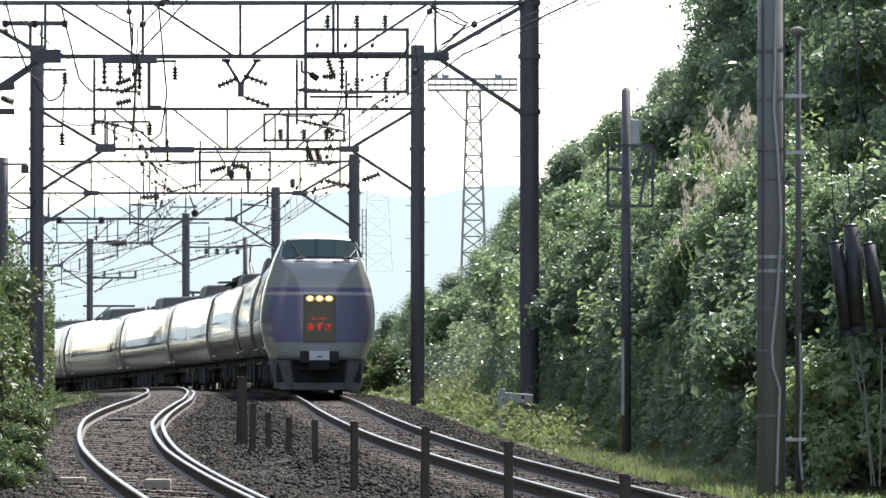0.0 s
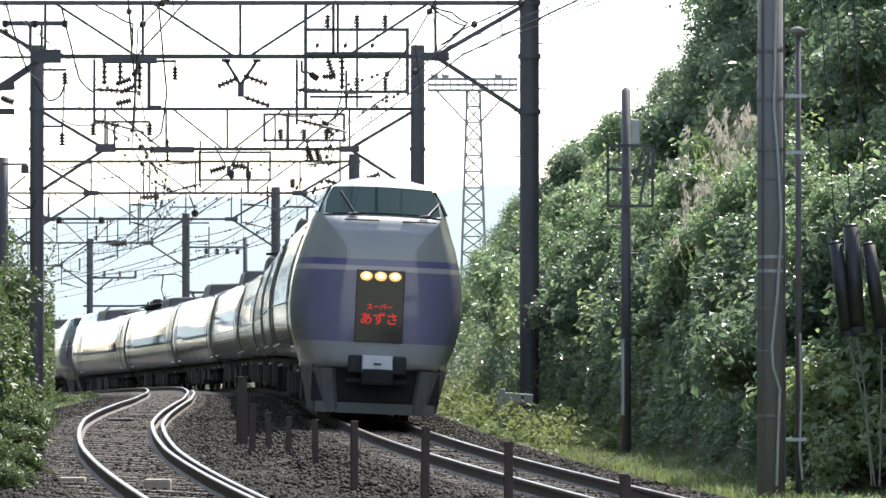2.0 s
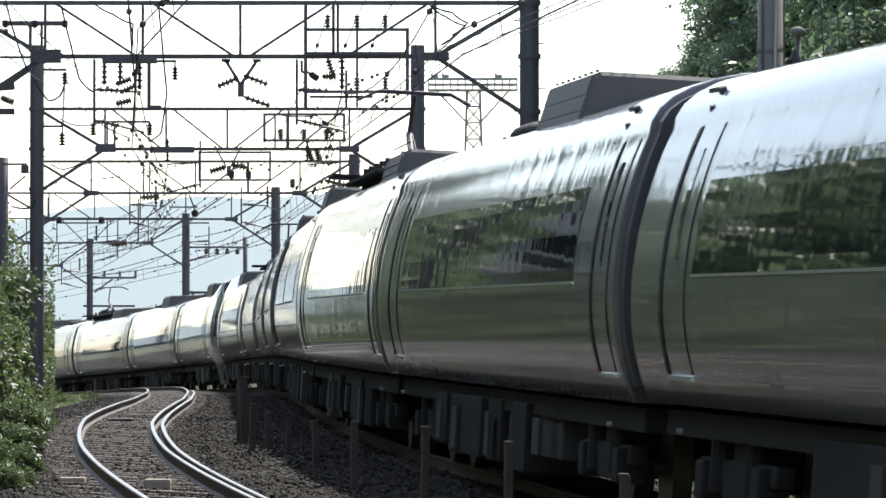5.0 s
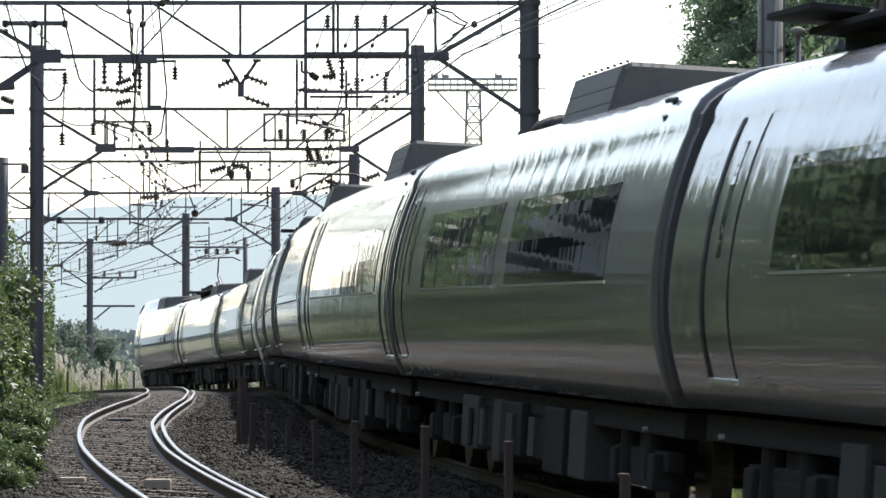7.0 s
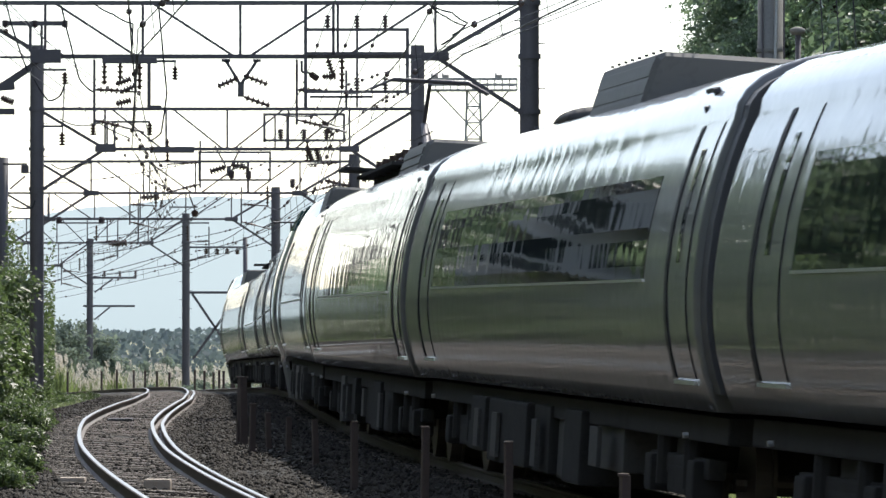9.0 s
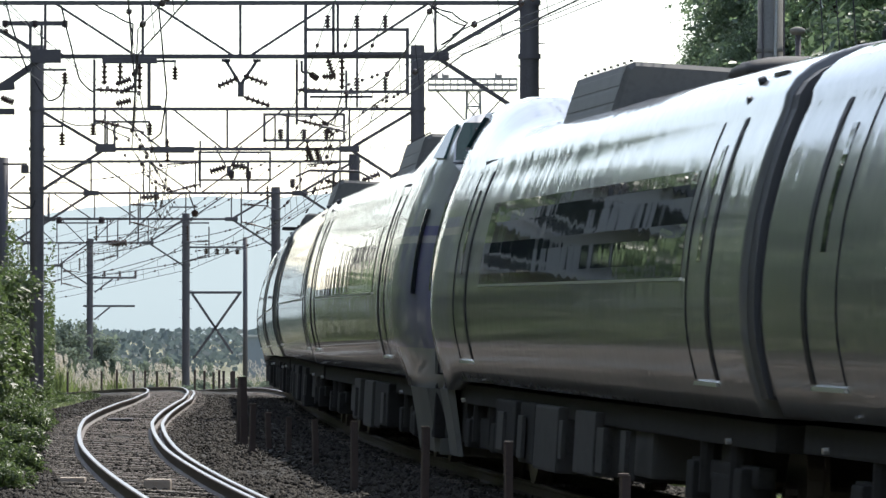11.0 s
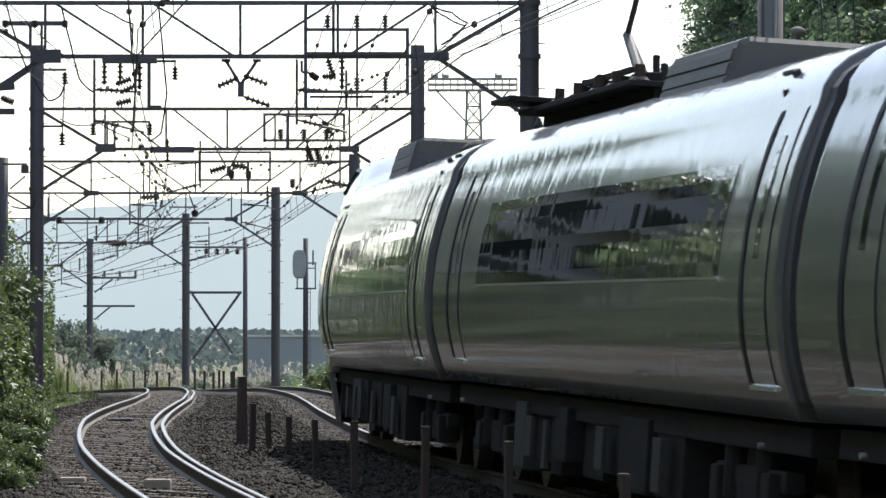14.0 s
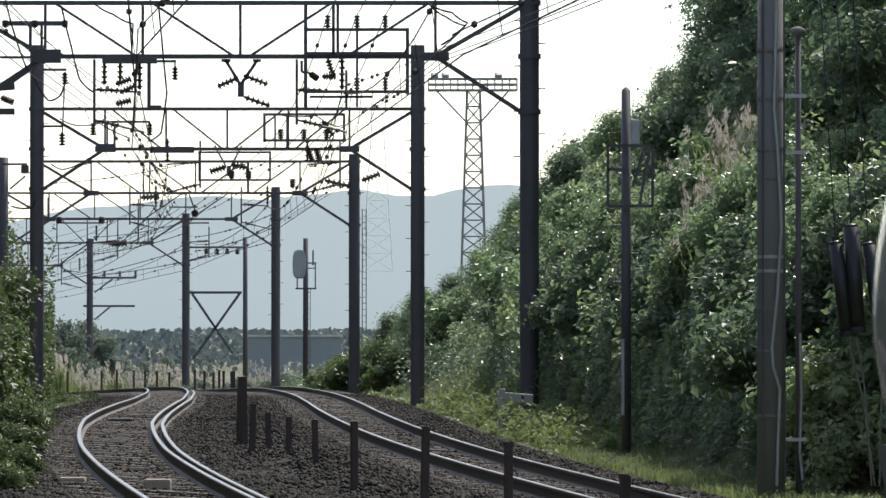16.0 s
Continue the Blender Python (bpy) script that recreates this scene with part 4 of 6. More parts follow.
def scatter_bank():
    rng = random.Random(5)
    leaf_cover("bank_undergrowth", "mixed green undergrowth covering the steep bank", M_LEAF, 150000, 51, bank_area, 1.25, 0.062, 0.0)
    leaf_cover("bank_creeper", "light green creeper over the steep bank", M_LEAF_BRIGHT, 110000, 52, bank_area, 1.15, 0.055, 20.0)
    leaf_cover("bank_scrub", "dark green scrub on the steep bank", M_LEAF_DARK, 90000, 53, foot_area, 1.4, 0.07, 40.0)
    def low_foot(r, n):
        y = 1 / (1 / 66.6 + r.random(n) * (1 / 125 - 1 / 66.6))
        return np.interp(y, YS, XS) + 4.35 + 1.9 * r.random(n) - 0.5 * smooth_step(75, 105, y), y
    # the shadowy hollow at the foot is put into this scrub's dark leaf colour
    leaf_cover("bank_foot_scrub", "leafy scrub at the bank's foot, the shade there put into dark leaves", M_LEAF_DARK, 36000, 54, low_foot, 0.9, 0.06, 60.0)
    def verge(r, n):
        y = 1 / (1 / 84.0 + r.random(n) * (1 / 135 - 1 / 84.0))
        return np.interp(y, YS, XS) + 2.85 + 1.7 * r.random(n), y

    def hollow(r, n):
        y = 1 / (1 / 70.0 + r.random(n) * (1 / 125 - 1 / 70.0))
        return np.interp(y, YS, XS) + 4.5 + 2.6 * r.random(n) - 0.5 * smooth_step(75, 105, y), y
    leaf_cover("verge_weeds", "bright green weeds between the ballast and the bank", M_GRASS, 13000, 56, verge, 0.75, 0.06, 5.0)
    leaf_cover("bank_foot_bushes", "uneven leafy bushes along the foot of the bank", M_LEAF, 34000, 57, hollow, 2.1, 0.085, 85.0)
    leaf_cover("bank_foot_brambles", "pale arching brambles along the foot of the bank", M_LEAF_BRIGHT, 15000, 58, hollow, 2.3, 0.075, 95.0)
    leaf_cover("bank_foot_weeds", "mixed green weeds at the foot of the bank", M_LEAF, 9000, 55, low_foot, 0.8, 0.05, 75.0)
    kinds = [shrub(1, M_LEAF, 1.25, 0.07, 4600, "dense green leafy shrub on the slope"),
             shrub(2, M_LEAF_BRIGHT, 1.1, 0.06, 4600, "light green creeper-covered shrub"),
             shrub(3, M_LEAF_DARK, 1.4, 0.075, 4600, "dark green shrub in the slope's cover"),
             shrub(4, M_LEAF, 0.9, 0.05, 4600, "small-leaved green shrub on the slope")]
    used = set()
    spots = [(66.4, 5.3), (66.6, 5.9), (67.2, 6.5), (67.8, 5.6), (68.5, 6.2), (66.3, 6.7), (69.0, 5.2), (67.0, 5.0), (64.4, 5.5), (65.0, 6.1), (64.0, 6.3), (65.2, 5.4)]
    for i in range(120):
        y = 1 / (1 / 69.5 + (i + rng.random()) / 120 * (1 / 205 - 1 / 69.5))
        o = rng.uniform(4.9, 12.5 if y < 130 else 9.0)
        if i < len(spots):
            y, o = spots[i]
        x = line_x(y) + o
        k = rng.choice((0, 0, 1, 1, 2, 3))
        ob = kinds[k]
        if k in used:
            ob = copy_thing(ob, Matrix())
        used.add(k)
        s = rng.uniform(0.7, 1.35)
        ob.matrix_basis = pose(x, y, float(ground_height(x, y)) + 0.15, rng.uniform(-12, 12), rng.uniform(-20, 5), rng.uniform(0, 360)) @ Matrix.Diagonal((s, s, s * rng.uniform(0.85, 1.2), 1))
    # bushes on stems that overhang the foot of the bank
    over = [tree(13, M_LEAF, 2.6, 1.05, 0.055, 6500, "leafy bush on stems overhanging the foot of the bank", 18, "bank_bush"),
            tree(14, M_LEAF_DARK, 2.4, 1.0, 0.06, 6500, "dark leafy bush on stems overhanging the foot of the bank", 18, "bank_bush")]
    for i in range(34):
        ob = over[i % 2] if i < 2 else copy_thing(over[i % 2], Matrix())
        y = 66.2 + i * 1.35 + rng.uniform(-0.5, 0.5)
        x = line_x(y) + 5.5 + rng.uniform(-0.25, 0.6) - 0.5 * float(smooth_step(75, 105, y))
        s = rng.uniform(0.8, 1.15)
        ob.matrix_basis = pose(x, y, float(ground_height(x, y)) - 0.05, 0, 0, rng.uniform(0, 360)) @ Matrix.Diagonal((s, s, s, 1))
    # light and shade put into leaf colour: darker for shaded trees, lighter for sunlit
    big = tree(11, M_LEAF_DARK, 5.5, 2.4, 0.085, 17000, "leafy tree on the bank, its shade put into dark leaves", 46, "bank_tree")
    lit = tree(12, M_LEAF, 5.5, 2.4, 0.075, 17000, "leafy tree on the bank, sunlight put into its lighter leaves", 46, "bank_tree")
    firsts = [True, True]
    for y, o, s in ((86, 8.8, 0.75), (95, 9.2, 0.8), (104, 9.2, 0.75), (80, 9.5, 0.9), (92, 11.5, 1.1), (100, 10.6, 1.0), (110, 10.2, 0.85), (88, 10.6, 0.95), (74, 9.8, 0.8), (104, 12.5, 1.2), (118, 10.6, 0.8), (112, 13.0, 0.9), (97, 8.4, 0.5), (106, 9.0, 0.45), (109, 9.4, 0.55), (117, 9.9, 0.5),
                    (125, 8.7, 0.38), (120, 9.0, 0.4), (130, 7.7, 0.44), (127, 7.2, 0.3), (135, 6.9, 0.48), (131, 6.6, 0.32), (145, 6.4, 0.44), (140, 6.6, 0.36), (150, 6.6, 0.42), (155, 5.8, 0.38), (165, 5.6, 0.38), (175, 5.3, 0.44), (181, 4.8, 0.40), (170, 4.9, 0.34), (160, 5.2, 0.32)):
        k = 1 if (y < 103 and o > 8.5) or y in (130, 145, 155, 175) else 0
        ob = (big, lit)[k] if firsts[k] else copy_thing((big, lit)[k], Matrix())
        firsts[k] = False
        x = line_x(y) + o
        ob.matrix_basis = pose(x, y, float(ground_height(x, y)), 0, 0, rng.uniform(0, 360)) @ Matrix.Diagonal((s, s, s, 1))


scatter_bank()


# ---------- distance ----------
def build_mountains():
    m = bpy.data.materials.new("mountain_haze_glow")
    m.use_nodes = True
    b = m.node_tree.nodes["Principled BSDF"]
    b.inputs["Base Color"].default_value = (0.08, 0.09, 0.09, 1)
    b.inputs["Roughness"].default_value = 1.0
    # distance haze is put into a faint blue glow
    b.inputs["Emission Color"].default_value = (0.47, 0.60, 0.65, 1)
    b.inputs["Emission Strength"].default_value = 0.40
    verts, faces = [], []
    n = 140
    d = 3600.0
    for i in range(n):
        x = -900 + 1800 * i / (n - 1)
        pxx = 784 + x / d * FOCAL
        crest = np.interp(pxx, [-2000, 0, 100, 300, 480, 640, 760, 900, 1100, 1400, 4000], [420, 400, 375, 352, 350, 338, 345, 328, 310, 300, 380])
        z = EYE_H + (593 - crest) / FOCAL * d + 4 * noise.noise(Vector((x * 0.02, 0, 0))) + 2 * noise.noise(Vector((x * 0.09, 3, 0)))
        verts += [(x, d, z), (x, d - 500, -20), (x, d + 400, -20)]
        if i:
            a, c = 3 * (i - 1), 3 * i
            faces += [(a, c, c + 1, a + 1), (a + 2, c + 2, c, a)]
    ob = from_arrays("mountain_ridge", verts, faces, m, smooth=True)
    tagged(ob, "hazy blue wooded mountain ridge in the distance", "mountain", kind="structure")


build_mountains()


# ---------- fittings on the portals ----------
def insulator(parent, a, b, r=0.085, n=4, name="insulator"):
    """Ribbed porcelain between two points."""
    a, b = Vector(a), Vector(b)
    bm = bmesh.new()
    add_tube(bm, a, b, r * 0.4, 8)
    for k in range(n):
        c = a.lerp(b, (k + 0.6) / (n + 0.2))
        add_tube(bm, c, c + (b - a).normalized() * r * 0.5, r, 10, r * 0.65)
    return part(name, bm, M_INSUL, parent)


def at(x, y, d):
    X, Z = px(x, y, d)
    return Vector((X, d, Z))


def bars(parent, d, rows, name="bracket_bar", back=-0.12):
    for x0, y0, x1, y1, w in rows:
        bm = bmesh.new()
        p, q = at(x0, y0, d), at(x1, y1, d)
        p.y += back
        q.y += back
        add_beam(bm, p, q, w, w)
        part(name, bm, M_STEEL, parent)


def hanger_frame(label, d, rows, standing=(), strain=(), plates=()):
    t = thing("line_bracket", label, "bracket", group="overhead line brackets")
    bars(t, d, rows)
    size = d / FOCAL
    for x, y0, y1 in standing:
        insulator(t, at(x, y0, d) + Vector((0, -0.12, 0)), at(x, y1, d) + Vector((0, -0.12, 0)), 6.5 * size)
    for x0, y0, x1, y1 in strain:
        insulator(t, at(x0, y0, d) + Vector((0, -0.14, 0)), at(x1, y1, d) + Vector((0, -0.14, 0)), 7 * size, 5)
    for x0, y0, x1, y1 in plates:
        bm = bmesh.new()
        a, b = at(x0, y0, d), at(x1, y1, d)
        add_box(bm, (a + b) / 2 + Vector((0, -0.1, 0)), (abs(b.x - a.x), 0.10, abs(b.z - a.z)), bevel=0.01)
        part("plate", bm, M_STEEL, t)
    return t


hanger_frame("dark steel feeder frame with brown insulators over the track", 101,
             ((541, 5, 541, 195, 0.07), (721, 50, 721, 168, 0.07), (538, 53, 724, 53, 0.06), (541, 95, 722, 95, 0.06), (538, 163, 724, 163, 0.06), (548, 172, 660, 172, 0.05), (632, 53, 632, 190, 0.05), (590, 5, 590, 100, 0.06), (613, 125, 613, 195, 0.05), (534, 108, 534, 128, 0.05), (534, 128, 548, 130, 0.05)),
             standing=((580, 52, 28), (632, 52, 28), (682, 52, 28), (632, 162, 138), (682, 162, 138)), strain=((548, 130, 562, 140), (580, 105, 590, 135), (570, 136, 594, 136)))
hanger_frame("V-shaped steel hanger with strain insulators under the beam", 101,
             ((400, 108, 424, 148, 0.06), (455, 108, 428, 148, 0.06), (392, 108, 408, 108, 0.06), (448, 108, 462, 108, 0.06)),
             strain=((422, 138, 386, 154), (432, 134, 474, 150), (432, 172, 478, 188)), plates=((421, 146, 432, 172),))
hanger_frame("long plate bracket with drop bars and insulators under the beam", 101,
             ((264, 112, 264, 192, 0.07), (278, 109, 312, 109, 0.05), (310, 109, 310, 120, 0.03)),
             standing=((185, 112, 150), (310, 118, 142), (213, 112, 150)), plates=((181, 102, 278, 113), (262, 187, 286, 195)), strain=((205, 150, 232, 140), (212, 165, 240, 152), (205, 185, 232, 178)))
hanger_frame("steel cross-arm above the beam's end", 101,
             ((4, 42, 118, 42, 0.09), (54, 42, 54, 92, 0.06), (74, 42, 74, 90, 0.05), (-40, 158, 26, 153, 0.14), (-40, 198, 26, 198, 0.12), (14, 150, 55, 122, 0.08), (0, 102, 60, 102, 0.05), (76, 124, 118, 124, 0.05)),
             standing=((10, 50, 38), (62, 50, 38), (115, 50, 38), (115, 128, 150)), strain=((2, 173, 24, 182),), plates=((55, 88, 108, 112),))
hanger_frame("dark steel feeder frame on the second portal", 139.5,
             ((468, 203, 468, 252, 0.07), (609, 203, 609, 252, 0.07), (466, 203, 610, 203, 0.07), (466, 249, 610, 249, 0.07), (487, 203, 487, 262, 0.05), (508, 203, 508, 262, 0.05), (165, 216, 266, 216, 0.06), (203, 216, 203, 262, 0.06), (190, 216, 190, 258, 0.05), (75, 224, 112, 224, 0.06), (114, 155, 110, 250, 0.04)),
             standing=((497, 248, 230), (538, 248, 230), (578, 248, 230), (165, 218, 240), (265, 218, 240), (110, 235, 258)), strain=((570, 215, 590, 240), (545, 262, 552, 285), (560, 262, 565, 285)), plates=((265, 260, 344, 271), (172, 255, 205, 270)))
hanger_frame("dark steel feeder frame on the third portal", 175,
             ((353, 270, 353, 318, 0.07), (478, 270, 478, 318, 0.07), (351, 270, 480, 270, 0.07), (351, 319, 480, 319, 0.07), (380, 258, 400, 295, 0.06), (428, 258, 409, 295, 0.06), (440, 287, 440, 342, 0.05), (265, 287, 265, 342, 0.05)),
             standing=((410, 318, 304), (440, 318, 304), (518, 334, 318)), strain=((400, 296, 372, 304), (409, 292, 440, 298), (575, 320, 620, 330), (640, 320, 672, 308)), plates=((401, 294, 409, 312),))
hanger_frame("strain hangers on the fourth portal", 214,
             ((335, 345, 345, 372, 0.06), (300, 367, 350, 367, 0.06), (333, 395, 370, 395, 0.06), (245, 352, 245, 430, 0.06), (100, 395, 185, 395, 0.06), (190, 390, 190, 430, 0.05), (85, 350, 85, 385, 0.05)),
             standing=((345, 372, 382), (105, 396, 386), (180, 396, 386)), strain=((195, 432, 225, 430), (250, 350, 282, 348)))


# ---------- wires ----------
def sag_wire(points, r, label, beads=0, sag=0.25, group="overhead wires"):
    """A wire through fixed points, hanging a little between them, with clamps on it."""
    line = []
    for a, b in zip(points, points[1:]):
        a, b = Vector(a), Vector(b)
        for k in range(8):
            f = k / 8
            line.append(a.lerp(b, f) - Vector((0, 0, sag * 4 * f * (1 - f))))
    line.append(Vector(points[-1]))
    cu = make_wire("overhead_wire", line, r, M_WIRE)
    tagged(cu, label, "wire", group)
    if beads:
        bm = bmesh.new()
        bmesh.ops.create_icosphere(bm, subdivisions=1, radius=1.0)
        me = bpy.data.meshes.new("clamp")
        bm.to_mesh(me)
        bm.free()
        me.materials.append(M_INSUL)
        rng = random.Random(beads)
        for k in range(beads):
            i = rng.randrange(len(line) - 1)
            ob = new("clamp", me)
            ob.parent = cu
            p = line[i].lerp(line[i + 1], rng.random())
            ob.matrix_basis = Matrix.Translation(p) @ Matrix.Diagonal((0.05, 0.05, 0.055, 1))
    return cu


def catenary(offset_of, label):
    ys = [30, 66, 101, 139.5, 175, 214, 252, 303, 340]

    def pt(y, z, wob=0.0):
        return Vector((line_x(y) + offset_of(y) + wob, y, line_z(y) + z))
    top = [pt(y, 6.25) for y in ys]
    con = [pt(y, 5.12, 0.15 if i % 2 else -0.15) for i, y in enumerate(ys)]
    aux = [pt(y, 5.45, 0.15 if i % 2 else -0.15) for i, y in enumerate(ys)]
    sag_wire(top, 0.013, label + ", carrying wire", 26, 0.55)
    sag_wire(aux, 0.010, label + ", auxiliary wire", 22, 0.08)
    sag_wire(con, 0.011, label + ", contact wire", 10, 0.0)
    t = thing("dropper_set", "thin vertical droppers between the overhead wires", "wire droppers", group="overhead wires")
    for a, b, c, d, e, f in zip(top, top[1:], con, con[1:], aux, aux[1:]):
        for k in range(1, 8):
            q = k / 8
            bm = bmesh.new()
            add_tube(bm, a.lerp(b, q) - Vector((0, 0, 0.55 * 4 * q * (1 - q))), c.lerp(d, q), 0.006, 4)
            part("dropper", bm, M_WIRE, t)
    # pull-off arms and insulators at each portal
    for i, y in enumerate(ys[2:7]):
        t = thing("pull_off_arm", "steel pull-off arm with insulators at the overhead wires", "bracket", group="overhead line brackets")
        s = 1 if i % 2 else -1
        bm = bmesh.new()
        add_tube(bm, pt(y, 6.9, s * 0.9), pt(y, 5.6, s * 0.9), 0.03, 6)
        add_tube(bm, pt(y, 5.7, s * 0.9), pt(y, 5.45, -s * 0.1), 0.022, 6)
        add_tube(bm, pt(y, 6.3, s * 0.9), pt(y, 6.25, 0), 0.022, 6)
        part("arm", bm, M_STEEL, t)
        insulator(t, pt(y, 6.95, 0), pt(y, 6.3, 0), 0.075, 5)
        insulator(t, pt(y, 6.3, s * 0.85), pt(y, 6.28, s * 0.4), 0.07, 4)
        insulator(t, pt(y, 5.68, s * 0.8), pt(y, 5.58, s * 0.4), 0.07, 4)


catenary(lambda y: 0.0, "dark overhead wire above the train's track")
catenary(lambda y: -float(gap(y)), "dark overhead wire above the empty track")
FEED = "thin dark feeder wire along the portals"
for a, b, c, d in (((580, 26), (497, 228), (410, 300), (330, 372)), ((632, 26), (538, 228), (440, 300), (345, 372)), ((682, 26), (578, 228), (470, 302), (360, 374))):
    p = at(*a, 101)
    sag_wire([p + (p - at(*b, 139.5)) * 1.2, p, at(*b, 139.5), at(*c, 175), at(*d, 214), at(d[0] - 90, d[1] + 45, 252), at(d[0] - 190, d[1] + 75, 303)], 0.012, FEED, 12, 0.2)
for x0, y0, x1, y1, bd in ((-90, -75, 205, 165, 6), (-60, -70, 222, 195, 6), (-120, -60, 212, 215, 5), (-60, 10, 190, 210, 4), (-90, 15, 150, 195, 0)):
    sag_wire([at(x0, y0, 80), at(x1, y1, 139.5), at(x1 + 55, y1 + 105, 175), at(x1 + 95, y1 + 175, 214), at(x1 - 20, y1 + 230, 252), at(x1 - 160, y1 + 265, 303)], 0.010, FEED, bd * 3, 0.1)
for a, b, c in (((1300, -110), (783, 100), (640, 200)), ((1300, -130), (783, 85), (615, 150)), ((1290, -95), (790, 105), (665, 190))):
    sag_wire([at(*a, 66), at(*b, 101), at(*c, 139.5), at(c[0] - 60, c[1] + 140, 175), at(c[0] - 190, c[1] + 215, 214)], 0.009, FEED, 8, 0.05)
JUMP = "thick dark jumper cable hanging at the portal"
for pts, d in ((((165, 5), (200, 25), (235, 42), (232, 100)), 101), (((280, 5), (286, 70), (295, 165), (285, 235), (262, 250)), 101), (((108, 10), (125, 80), (140, 140), (165, 163)), 101), (((10, 5), (25, 60), (48, 125)), 101), (((640 + 115, 5), (800, 22), (828, 40), (800, 62)), 101), (((760, 8), (790, 30), (824, 45), (780, 80)), 101), (((105, 210), (135, 222), (175, 218), (230, 245)), 139.5), (((60, 140), (85, 178), (105, 170), (114, 150)), 101), (((500, 205), (560, 205), (590, 222), (606, 222)), 139.5), (((90, 290), (110, 300), (140, 290), (160, 288)), 139.5), (((20, 365), (55, 368), (62, 355)), 101)):
    sag_wire([at(x, y, d - 0.2) for x, y in pts], 0.02, JUMP, 0, 0.03, "jumper cables")
for a, b in (((86, 325), (330, 290)), ((165, 420), (330, 392)), ((165, 450), (330, 412)), ((85, 500), (330, 440)), ((165, 490), (480, 428)), ((85, 440), (160, 425)), ((250, 305), (330, 345)), ((345, 420), (480, 380)), ((345, 445), (490, 400))):
    sag_wire([at(a[0], a[1], 255), at(b[0], b[1], 235)], 0.018, "span wire with clamps far down the line", 8, 0.15)


# ---------- poles beside the line ----------
def pole_at(name, label, category, x, d, width, top, mat, sides=18):
    X, zt = px(x, top, d)
    g = float(ground_height(X, d)) - 0.5
    t = thing(name, label, category)
    bm = bmesh.new()
    add_tube(bm, (X, d, g), (X, d, zt), width / 2 * 1.06, sides, width / 2 * 0.94)
    po = part("pole", bm, mat, t, smooth=True)
    return t, X, zt, po


M_MARK = material("pale_concrete", (0.42, 0.42, 0.40), 0.85, vary=0.2, scale=4, fine=40)


